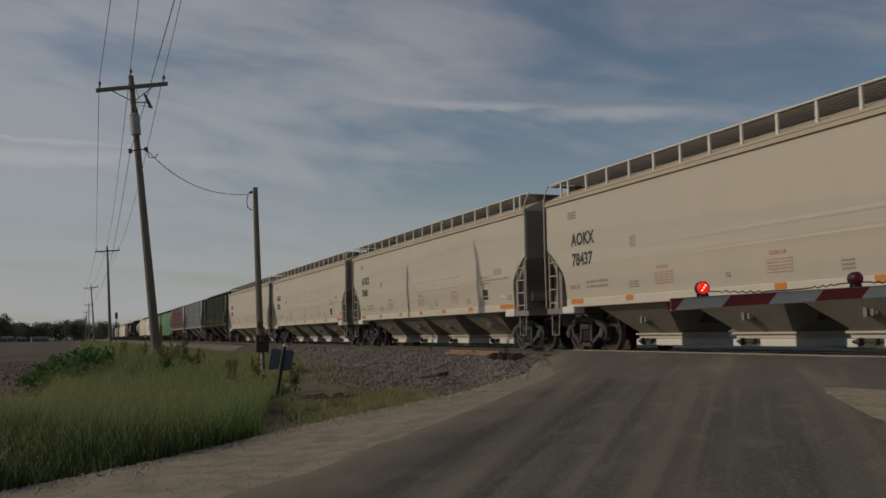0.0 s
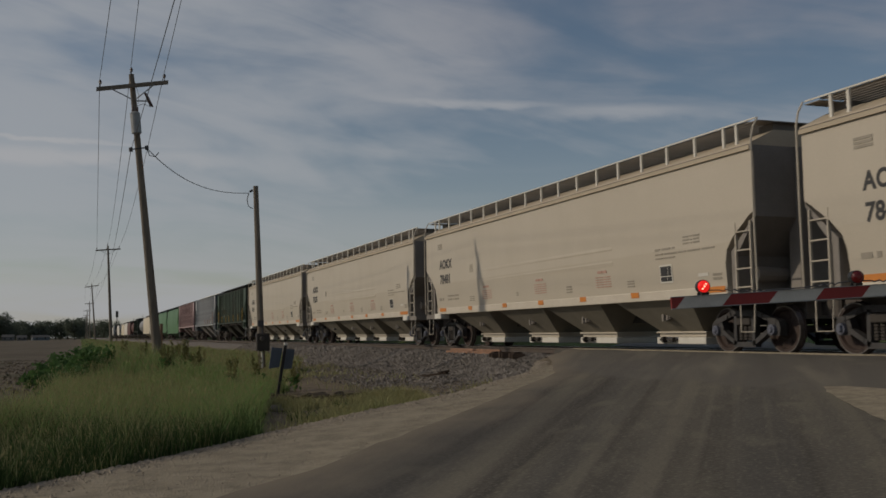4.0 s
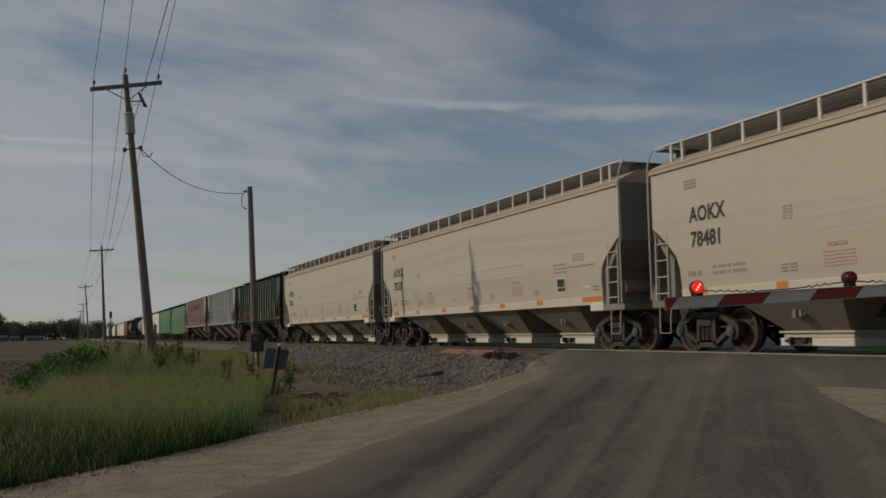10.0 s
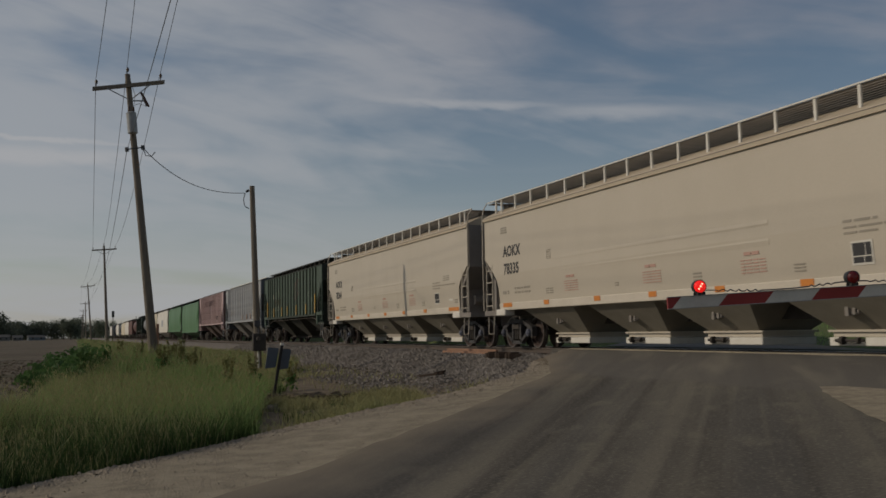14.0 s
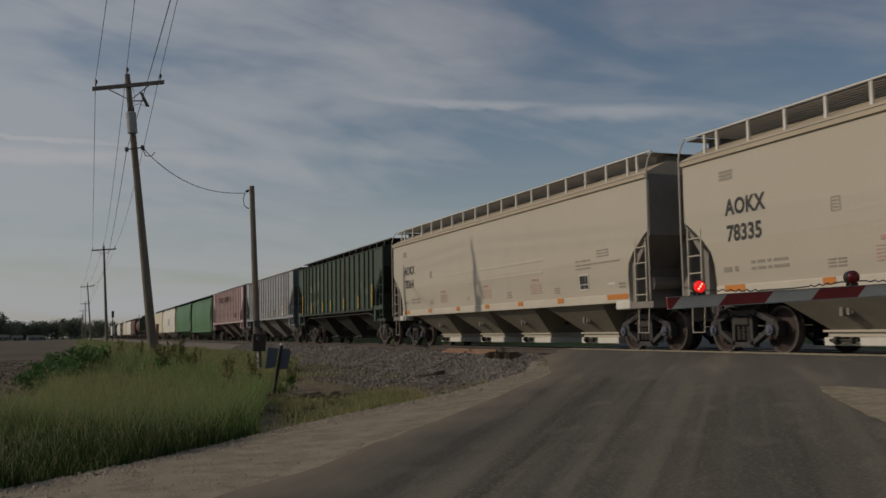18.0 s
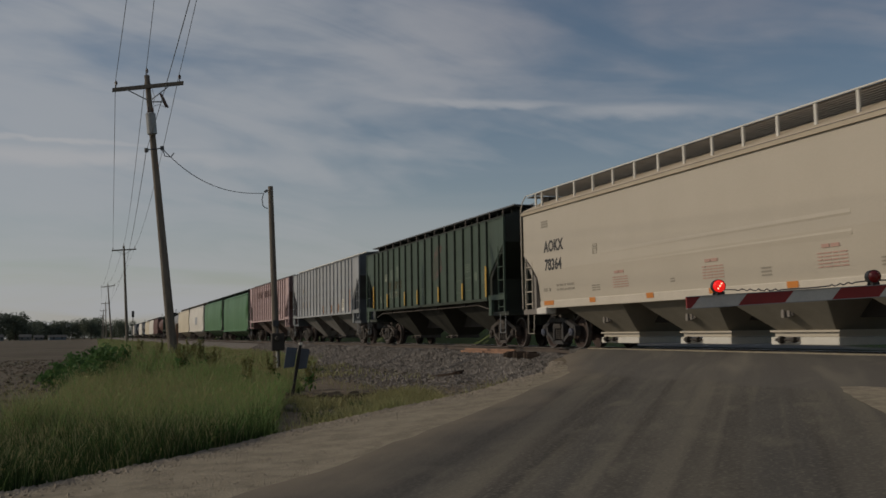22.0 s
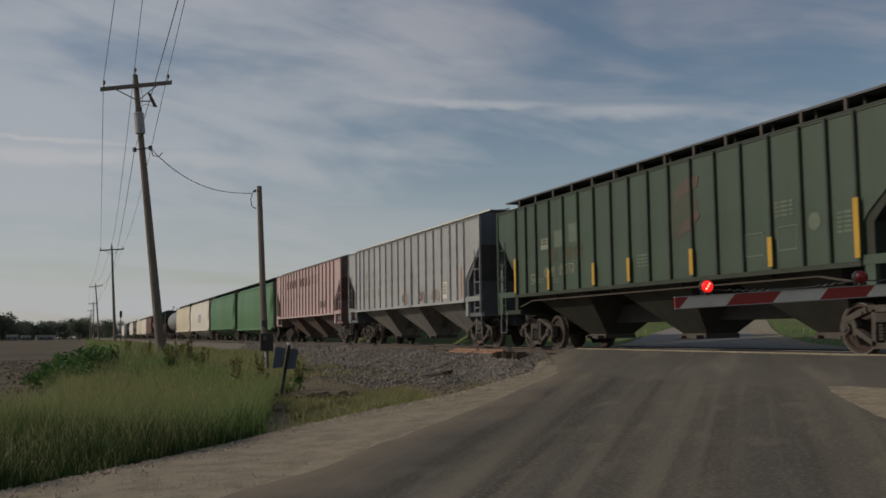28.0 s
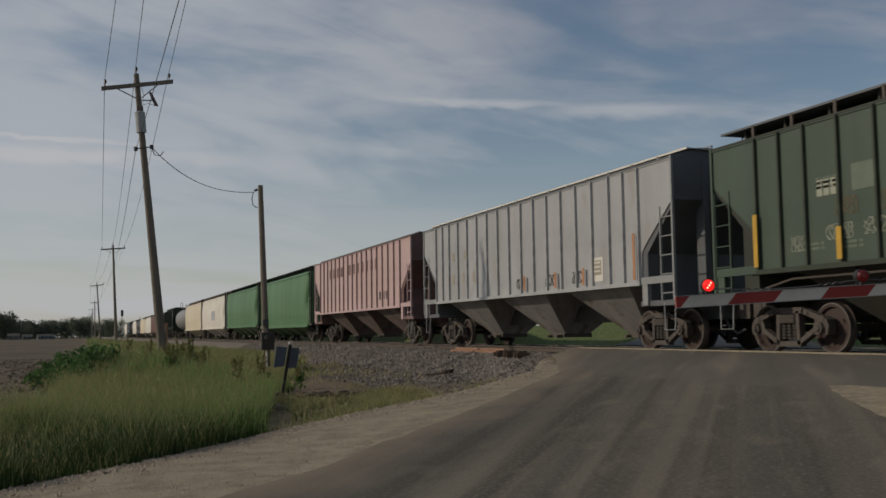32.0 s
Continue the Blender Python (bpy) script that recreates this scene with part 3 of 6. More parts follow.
def build_track():
    # ballast bed, in section
    sec = ((-3.35, -0.83), (-2.9, -0.66), (-2.0, -0.24), (-1.5, -0.17), (1.5, -0.17), (2.0, -0.24), (3.3, -0.83))
    xs = [x for x in spaced(-1500, -23.0, -60, -23.0, 0.35) if x <= -22.9]
    verts, faces = [], []
    for x in xs:
        for k, (a, z) in enumerate(sec):
            j = 0.05 * noise.noise((x * 1.7, a * 2.0, 1)) + 0.05 * noise.noise((x * 0.4, a * 0.6, 4)) * (1 if k in (0, 1) else 0.15)
            verts.append((x, TRACK_Y + a - (j if k < 3 else 0), z + 0.6 * j - 0.16 * smooth01((x + 25.6) / 2.6)))
    n = len(sec)
    for i in range(len(xs) - 1):
        for k in range(n - 1):
            faces.append((i * n + k, (i + 1) * n + k, (i + 1) * n + k + 1, i * n + k + 1))
    # rounded end of the bed at the crossing
    raw("ballast_bed", verts, faces, M["ballast"], "grey crushed stone ballast under the track", "ballast", "structure", smooth=True)
    # loose stones on the near shoulder and the toe
    rng = np.random.default_rng(5)
    verts, faces = [], []
    for _ in range(30000):
        x = -24.6 - 50 * rng.random() ** 1.7
        a = -1.45 - 2.0 * rng.random() if rng.random() < 0.85 else -3.2 - 3.6 * rng.random() ** 2.0
        z = lerp(a, (-5, -3.35, -2.9, -2.0, -1.5), (-0.9, -0.83, -0.66, -0.24, -0.17))
        if x > -25.4 and -3.4 < a < -2.2 or x > edge_x(TRACK_Y + a) - 0.4 and a < -2.2:
            continue
        s = 0.022 + 0.032 * rng.random() + (0.03 if x < -42 else 0)
        z = max(z, land(x, TRACK_Y + a) - 0.04) if a < -3.2 else z
        o = len(verts)
        c = np.array((x, TRACK_Y + a, z + 0.015 - 0.16 * smooth01((x + 25.6) / 2.6)))
        d = rng.normal(size=(6, 3))
        base = np.array(((1, 0, 0), (-1, 0, 0), (0, 1, 0), (0, -1, 0), (0, 0, 0.8), (0, 0, -0.8)))
        verts += [tuple(v) for v in c + s * (base + 0.35 * d)]
        faces += [(o + p, o + q, o + r) for p, q, r in ((0, 2, 4), (2, 1, 4), (1, 3, 4), (3, 0, 4), (2, 0, 5), (1, 2, 5), (3, 1, 5), (0, 3, 5))]
    # smaller stones trodden into the dirt between the bed and the road
    for _ in range(9000):
        x, y = -36 + 17.5 * rng.random() ** 0.8, 12.1 - 4.6 * rng.random() ** 1.6
        if x > edge_x(y) - 0.15 or x < -27 and y > 10.5:
            continue
        s = 0.014 + 0.032 * rng.random() ** 2
        o = len(verts)
        c = np.array((x, y, ground_z(x, y) + 0.3 * s))
        base = np.array(((1, 0, 0), (-1, 0, 0), (0, 1, 0), (0, -1, 0), (0, 0, 0.7), (0, 0, -0.7))) + 0.3 * rng.normal(size=(6, 3))
        verts += [tuple(v) for v in c + s * base]
        faces += [(o + p, o + q, o + r) for p, q, r in ((0, 2, 4), (2, 1, 4), (1, 3, 4), (3, 0, 4), (2, 0, 5), (1, 2, 5), (3, 1, 5), (0, 3, 5))]
    # and more over the rounded end of the bed
    for _ in range(3200):
        x, a = -26.4 + 3.5 * rng.random(), -3.3 + 1.9 * rng.random()
        if x > edge_x(TRACK_Y + a) + 0.1:
            continue
        s = 0.018 + 0.034 * rng.random()
        z = lerp(a, (-3.35, -2.9, -2.0, -1.5), (-0.83, -0.66, -0.24, -0.17)) - 0.16 * smooth01((x + 25.6) / 2.6)
        z = max(z, ground_z(x, TRACK_Y + a))
        o = len(verts)
        base = np.array(((1, 0, 0), (-1, 0, 0), (0, 1, 0), (0, -1, 0), (0, 0, 0.8), (0, 0, -0.8))) + 0.35 * rng.normal(size=(6, 3))
        verts += [tuple(v) for v in np.array((x, TRACK_Y + a, z + 0.012)) + s * base]
        faces += [(o + p, o + q, o + r) for p, q, r in ((0, 2, 4), (2, 1, 4), (1, 3, 4), (3, 0, 4), (2, 0, 5), (1, 2, 5), (3, 1, 5), (0, 3, 5))]
    raw("loose_ballast_stones", verts, faces, M["stone"], "loose crushed stones spilling from the ballast", "stones", "stuff")
    # rails
    head = ((-0.036, 0.0), (0.036, 0.0), (0.036, -0.035), (0.010, -0.045), (0.010, -0.145), (0.07, -0.16), (0.07, -0.172), (-0.07, -0.172), (-0.07, -0.16), (-0.010, -0.145), (-0.010, -0.045), (-0.036, -0.035))
    rails = thing("railway_track", "brown steel rails on creosoted ties, polished heads", "railway track", kind="structure")
    for y in (TRACK_Y - 0.75, TRACK_Y + 0.75):
        bm = B()
        hull(bm, [(-1500, y + a, z - 0.003) for a, z in head], [(60, y + a, z - 0.003) for a, z in head])
        part("rail", bm, M["rail"], rails)
        bm = B()
        box(bm, -1500, 60, y - 0.033, y + 0.033, -0.003, 0.0015)
        part("rail_head", bm, M["railtop"], rails)
    bm = B()
    box(bm, -0.115, 0.115, -1.3, 1.3, -0.34, -0.155)
    bevel(bm, 0.012)
    me = bpy.data.meshes.new("tie")
    bm.to_mesh(me)
    bm.free()
    for i in range(150):
        t = link("tie", me, M["tie"], rails, at=(-25.6 - 0.53 * i + 0.05 * random.uniform(-1, 1), TRACK_Y + random.uniform(-0.04, 0.04), random.uniform(-0.01, 0.01)))
        t.rotation_euler.z = random.uniform(-0.02, 0.02)
    verts, faces = [], []
    for i in range(500):
        x = -105.3 - 0.53 * i
        o = len(verts)
        for a, b, c in ((-1, -1, 0), (1, -1, 0), (1, 1, 0), (-1, 1, 0), (-1, -1, 1), (1, -1, 1), (1, 1, 1), (-1, 1, 1)):
            verts.append((x + 0.115 * a, TRACK_Y + 1.3 * b, -0.3 + 0.145 * c))
        faces += [tuple(o + k for k in f) for f in ((4, 5, 6, 7), (0, 1, 5, 4), (1, 2, 6, 5), (2, 3, 7, 6), (3, 0, 4, 7))]
    tagged(raw("far_ties", verts, faces, M["tie"], parent=rails), kind="stuff")
    # crossing: asphalt panels between and beside the rails, with flangeways
    cross = thing("crossing_panels", "grey asphalt and timber crossing panels flush with the rails", "level crossing", kind="structure")
    for y0, y1 in ((12.28, 12.86), (13.03, 14.29), (14.53, 15.2)):
        bm = B()
        for i in range(12):
            x0 = -24.6 + 3.2 * i
            box(bm, x0, x0 + 3.19, y0, y1, -0.22, -0.012 + 0.004 * random.random())
        part("panel", bm, M["asphalt_plain"], cross)
    # Raised and pale to give the bright line of lit panel and rail head.
    bm = B()
    box(bm, -23.4, 13.2, 12.22, 12.32, -0.2, 0.036)
    part("edge_timber", bm, M["pale_dirt"], cross, "pale header strip along the crossing, standing in for a lit edge")


def build_wires(bm, p, q, sag, r, n=28):
    p, q = Vector(p), Vector(q)
    pts = [p.lerp(q, i / n) - Vector((0, 0, sag * 4 * (i / n) * (1 - i / n))) for i in range(n + 1)]
    return pipe(bm, pts, r, 5)


POLES = ((-33.0, 2.48, 8.95, -0.100), (-99.0, 2.98, 9.15, -0.045), (-174.0, 2.75, 9.3, -0.075), (-260.0, 2.8, 9.2, -0.03), (-335.0, 2.8, 9.3, -0.02), (-410.0, 2.8, 9.3, 0.01))


def pole_point(k, z, a=0.0, x=0.0):
    """A point on pole k at height z, a metres out along its crossarm."""
    px, py, top, lean = POLES[k]
    c = 1.75 * math.atan(lean)
    return (px + x, py + lean * (z + 1.0) + a * math.cos(c), z - a * math.sin(c))


def build_utility_poles():
    for k, (x, y, top, lean) in enumerate(POLES):
        p = thing("utility_pole", "weathered leaning wooden utility pole with crossarm" + (" and grey transformer" if k == 0 else ""), "utility pole", (0, 0, 0), "roadside utility poles")
        bm = B()
        zs = [-1.3 + (top + 1.3) * i / 8 for i in range(9)]
        n = 14 if k == 0 else 8
        tube(bm, [pole_point(k, a) for a in zs], [0.165 - 0.008 * (a + 1.3) for a in zs], n)
        part("shaft", bm, M["wood_pole"], p)
        armz = top - 0.40
        bm = B()
        a, b = Vector(pole_point(k, armz, -1.12, 0.15)), Vector(pole_point(k, armz, 1.12, 0.15))
        d = Vector((0.05, 0, 0))
        u = Vector((0, 0, 0.06))
        hull(bm, [a - d - u, a + d - u, a + d + u, a - d + u], [b - d - u, b + d - u, b + d + u, b - d + u])
        part("crossarm", bm, M["wood_pole"], p)
        for s in (-1, 1):
            bm = B()
            rod(bm, pole_point(k, armz - 0.04, 0.68 * s, 0.2), pole_point(k, armz - 0.44, 0.06 * s, 0.16), 0.018)
            part("brace", bm, M["galv"], p)
        for a, z in ((-1.0, armz + 0.06), (1.0, armz + 0.06), (0, top)):
            bm = B()
            c = Vector(pole_point(k, z, a, 0.15 if a else 0))
            rod(bm, c, c + Vector((0, 0, 0.12)), 0.014)
            for h, r in ((0.10, 0.045), (0.15, 0.055), (0.19, 0.035)):
                rod(bm, c + Vector((0, 0, h)), c + Vector((0, 0, h + 0.035)), r, r * 0.8, 10)
            part("insulator", bm, M["porcelain"], p)
        if k == 0:
            bm = B()
            c = Vector(pole_point(0, 7.30, 0.06, 0.26))
            rod(bm, c + Vector((0, -0.05, -0.33)), c + Vector((0, -0.11, 0.31)), 0.155, 0.155, 18)
            rod(bm, c + Vector((0, -0.11, 0.31)), c + Vector((0, -0.115, 0.36)), 0.165, 0.10, 18)
            tr = part("transformer", bm, M["galv"], p, "grey steel transformer can")
            for dy in (-0.07, 0.07):
                bm = B()
                for h in range(4):
                    rod(bm, c + Vector((0, dy - 0.11, 0.34 + 0.05 * h)), c + Vector((0, dy - 0.11, 0.38 + 0.05 * h)), 0.05 - 0.006 * h, 0.03, 10)
                part("bushing", bm, M["porcelain"], tr)
            bm = B()
            rod(bm, pole_point(0, 8.05, 0.05, 0.15), pole_point(0, 8.0, 0.45, 0.15), 0.022)
            part("bracket", bm, M["galv"], p)
            bm = B()
            rod(bm, pole_point(0, 8.28, 0.36, 0.15), pole_point(0, 7.82, 0.50, 0.15), 0.036, 0.032, 10)
            rod(bm, pole_point(0, 8.25, 0.40, 0.15), pole_point(0, 7.80, 0.56, 0.15), 0.022, 0.03, 8)
            part("fuse_cutout", bm, M["porcelain"], p, "dark fuse cutout on a bracket")
            bm = B()
            rod(bm, pole_point(0, 6.52, -0.24, 0.1), pole_point(0, 6.52, 0.26, 0.1), 0.02)
            for s in (-0.24, 0.26):
                rod(bm, pole_point(0, 6.45, s, 0.1), pole_point(0, 6.58, s, 0.1), 0.06, 0.06, 10)
            part("cable_clamp", bm, M["wire"], p)
            bm = B()
            pipe(bm, [pole_point(0, 8.9, 0.02, 0.17), pole_point(0, 8.2, 0.16, 0.2), pole_point(0, 7.9, 0.1, 0.3)], 0.008)
            pipe(bm, [pole_point(0, 7.8, 0.5, 0.2), pole_point(0, 7.9, 0.25, 0.3), pole_point(0, 7.85, 0.05, 0.3)], 0.008)
            part("jumper_wire", bm, M["wire"], p)
            for z in (5.9, 6.05):
                bm = B()
                rod(bm, pole_point(0, z, 0.06, 0.14), pole_point(0, z, 0.06, 0.19), 0.03, 0.03, 8)
                part("pole_tag", bm, M["rusty"], p)
    lines = thing("power_lines", "thin dark overhead power lines slung between the poles", "power line")
    ends = {-1.0: (30, 1.04, 9.4), 1.0: (30, 0.59, 9.4), 0.0: (30, 0.02, 9.8), 0.26: (30, 1.07, 6.8)}
    for a, dz, sag in ((-1.0, -0.14, 0.9), (1.0, -0.14, 0.9), (0.0, 0.22, 0.9), (0.26, 0, 0.8)):
        def hang(k, side):
            if a == 0.26:
                return pole_point(k, 6.5, side, 0.1)
            return pole_point(k, POLES[k][2] + dz, a, 0.15)

        spans = [(ends[a], hang(0, -0.24), 0.0085)] + [(hang(k, -0.24), hang(k + 1, -0.24), 0.010) for k in range(len(POLES) - 1)]
        for p, q, r in spans:
            bm = B()
            build_wires(bm, p, q, sag, r)
            part("neutral_cable" if a == 0.26 else "conductor", bm, M["wire"], lines)
    # short service pole with a meter box
    s = thing("service_pole", "short grey wooden service pole with a dark meter box", "utility pole")
    bm = B()
    zs = [-1.1 + 7.4 * i / 6 for i in range(7)]
    tube(bm, [(-38.6, 6.66 - 0.036 * z, z) for z in zs], [0.135 - 0.006 * z for z in zs], 12)
    part("shaft", bm, M["wood_pole"], s)
    bm = B()
    box(bm, -38.44, -38.2, 6.42, 6.92, -0.12, 0.55)
    bevel(bm, 0.02)
    b = part("meter_box", bm, M["under"], s, "dark steel meter box")
    bm = B()
    rod(bm, (-38.2, 6.62, 0.35), (-38.08, 6.62, 0.35), 0.09, 0.08, 12)
    part("meter", bm, M["cast"], b)
    bm = B()
    pipe(bm, [(-38.44, 6.68, 0.5), (-38.45, 6.66, 0.95), (-38.46, 6.58, 0.98)], 0.035)
    box(bm, -38.5, -38.38, 6.5, 6.72, 0.82, 1.05)
    part("conduit", bm, M["wire"], s)
    bm = B()
    pipe(bm, [(-38.42, 6.66, -1.1), (-38.42, 6.66, -0.1)], 0.05)
    part("riser_pipe", bm, M["gate_white"], s, "pale riser pipe down to the ground")
    bm = B()
    rod(bm, (-38.5, 6.3, 6.12), (-38.5, 6.18, 6.05), 0.05, 0.04, 8)
    part("cable_hook", bm, M["wire"], s)
    drop = thing("service_drop", "slack dark cable drooping between two wooden poles", "power line")
    bm = B()
    a, e = Vector(pole_point(0, 6.5, 0.26, 0.1)), Vector((-38.5, 6.15, 6.0))
    pts = []
    for i in range(23):
        t = i / 22
        p = a.lerp(e, t)
        p.z -= 0.52 * 4 * t * (1 - t) * (1.2 - 0.45 * t)
        pts.append(p)
    pipe(bm, pts, 0.013)
    part("cable", bm, M["wire"], drop)
    bm = B()
    pipe(bm, [(-38.5, 6.15, 6.0), (-38.45, 6.08, 5.75), (-38.45, 6.12, 5.5), (-38.45, 6.22, 5.42), (-38.45, 6.3, 5.4)], 0.018)
    part("cable_tail", bm, M["wire"], drop)
    bm = B()
    pipe(bm, [pole_point(0, 6.5, 0.26, 0.1), pole_point(0, 6.25, 0.32, 0.1), pole_point(0, 6.2, 0.5, 0.1), pole_point(0, 6.32, 0.62, 0.1)], 0.016)
    part("cable_tail", bm, M["wire"], drop)


def build_gate():
    """The lowered crossing gate: a tapering striped arm with two lamps, on a mast out of view."""
    g = thing("crossing_gate", "lowered striped crossing gate arm with red lamps", "crossing gate")
    tip, root = Vector((-7.314, 4.77, 0.716)), Vector((-5.73, 9.0, 0.93))
    d = (root - tip).normalized()
    out = d.cross(Vector((0, 0, 1))).normalized()
    up = out.cross(d).normalized()
    if up.z < 0:
        up = -up
    step = 0.398
    n = 12

    def at(s, h, o):
        return tip + d * s + up * h + out * o

    for i in range(n):
        s0, s1 = step * i - 0.322, step * (i + 1) - 0.322
        lean = 0.042
        a0, b0 = max(s0, 0.0), s1
        h = 0.047
        lo0, hi0 = max(0.0, a0 - (lean if i else 0)), max(0.0, a0 + (lean if i else 0))
        lo1, hi1 = b0 - lean, b0 + lean
        bm = B()
        hull(bm, [at(lo0, -h, -0.022), at(lo1, -h, -0.022), at(hi1, h, -0.022), at(hi0, h, -0.022)],
             [at(lo0, -h, 0.022), at(lo1, -h, 0.022), at(hi1, h, 0.022), at(hi0, h, 0.022)])
        part("arm_stripe", bm, M["arm_red"] if i % 2 == 0 else M["arm_white"], g)
    bm = B()
    L1 = step * n - 0.364
    for h0, h1 in ((0.047, 0.053), (-0.053, -0.047)):
        hull(bm, [at(0, h0, -0.03), at(L1, h0, -0.03), at(L1, h1, -0.03), at(0, h1, -0.03)], [at(0, h0, 0.03), at(L1, h0, 0.03), at(L1, h1, 0.03), at(0, h1, 0.03)])
    part("arm_edge", bm, M["galv"], g, "thin metal edging of the arm")
    for s, on in ((0.281, True), (1.598, False), (3.2, False)):
        lamp = thing("gate_lamp", "", "")
        for k in ("label", "category", "group", "kind"):
            if k in lamp:
                del lamp[k]
        lamp.parent = g
        c = at(s, 0.125, 0)
        bm = B()
        box(bm, c.x - 0.03, c.x + 0.03, c.y - 0.03, c.y + 0.03, c.z - 0.075, c.z - 0.02)
        rod(bm, c - out * 0.035, c + out * 0.035, 0.058, 0.058, 18)
        rod(bm, c - d * 0.05 - up * 0.06, c + d * 0.05 - up * 0.06, 0.012)
        part("lamp_body", bm, M["lamp_case"], lamp)
        for side in (-1, 1):
            bm = B()
            rod(bm, c + out * 0.035 * side, c + out * 0.058 * side, 0.052, 0.036, 18)
            rod(bm, c + out * 0.058 * side, c + out * 0.066 * side, 0.036, 0.015, 18)
            lens = part("lens", bm, M["lens_on"] if on else M["lens_off"], lamp, "glowing red lens" if on else "dark red lens", smooth=False)
            if on:
                for da, du, r in ((0.0, 0.0, 0.010), (0.015, 0.020, 0.008), (-0.015, -0.020, 0.008)):
                    bm = B()
                    e = c + out * 0.060 * side + d * da + up * du
                    rod(bm, e, e + out * 0.010 * side, r, r * 0.8, 8)
                    part("bulb", bm, M["bulb"], lamp)
    # cable with coiled stretches along the top of the arm
    bm = B()
    pts = []
    for i in range(150):
        s = 0.33 + 3.6 * i / 149
        sag = 0.062 + 0.03 * abs(math.cos((s - 0.281) / 1.317 * math.pi)) ** 3
        coil = 0.010 if 0.15 < ((s - 0.281) % 1.317) < 0.55 or 0.95 < ((s - 0.281) % 1.317) < 1.15 else 0.0
        pts.append(at(s, sag + coil * math.sin(i * 2.2), coil * math.cos(i * 2.2)))
    pipe(bm, pts, 0.006, 4)
    part("coiled_cable", bm, M["wire"], g, "black coiled lamp cable")
    mast = Vector((root.x + d.x * 0.3, root.y + d.y * 0.3, 0))
    gz = land(mast.x, mast.y)
    bm = B()
    rod(bm, (mast.x, mast.y, gz - 0.2), (mast.x, mast.y, gz + 3.2), 0.065, 0.065, 12)
    part("mast", bm, M["galv"], g)
    bm = B()
    box(bm, mast.x - 0.2, mast.x + 0.2, mast.y - 0.22, mast.y + 0.22, gz + 0.75, gz + 1.45)
    bevel(bm, 0.03)
    part("gate_mechanism", bm, M["galv"], g)


def build_sign():
    s = thing("leaning_sign", "small blue-grey sign seen from behind on a leaning dark post", "sign")
    base, top = Vector((-25.2, 4.73, -1.25)), Vector((-25.2, 4.97, 0.26))
    w = (top - base).normalized()
    side = Vector((0, 1, 0)).cross(w)
    bm = B()
    a = Vector((0.03, 0, 0))
    b = Vector((0, 0.035, 0))
    hull(bm, [base - a - b, base + a - b, base + a + b, base - a + b], [top - a - b, top + a - b, top + a + b, top - a + b])
    part("post", bm, M["post_black"], s)
    bm = B()
    for off0, off1, z0, z1, t in ((-0.29, -0.02, -0.36, 0.18, 0.0), (0.06, 0.31, -0.40, 0.14, 0.05)):
        c = [(-25.26 - t, 4.90 + off0 + 0.06 * k, z) for k, z in ((-1, z0), (0.3, z1))] + [(-25.26 - t, 4.90 + off1 + 0.06 * k, z) for k, z in ((0.3, z1 - 0.03), (-1, z0 + 0.03))]
        hull(bm, c, [(x - 0.03, y, z) for x, y, z in c])
    part("sign_panel", bm, M["blue_sign"], s, "dull blue metal panel")
    bm = B()
    box(bm, -25.24, -25.16, 4.93, 5.01, 0.22, 0.29)
    part("post_cap", bm, M["gate_white"], s)


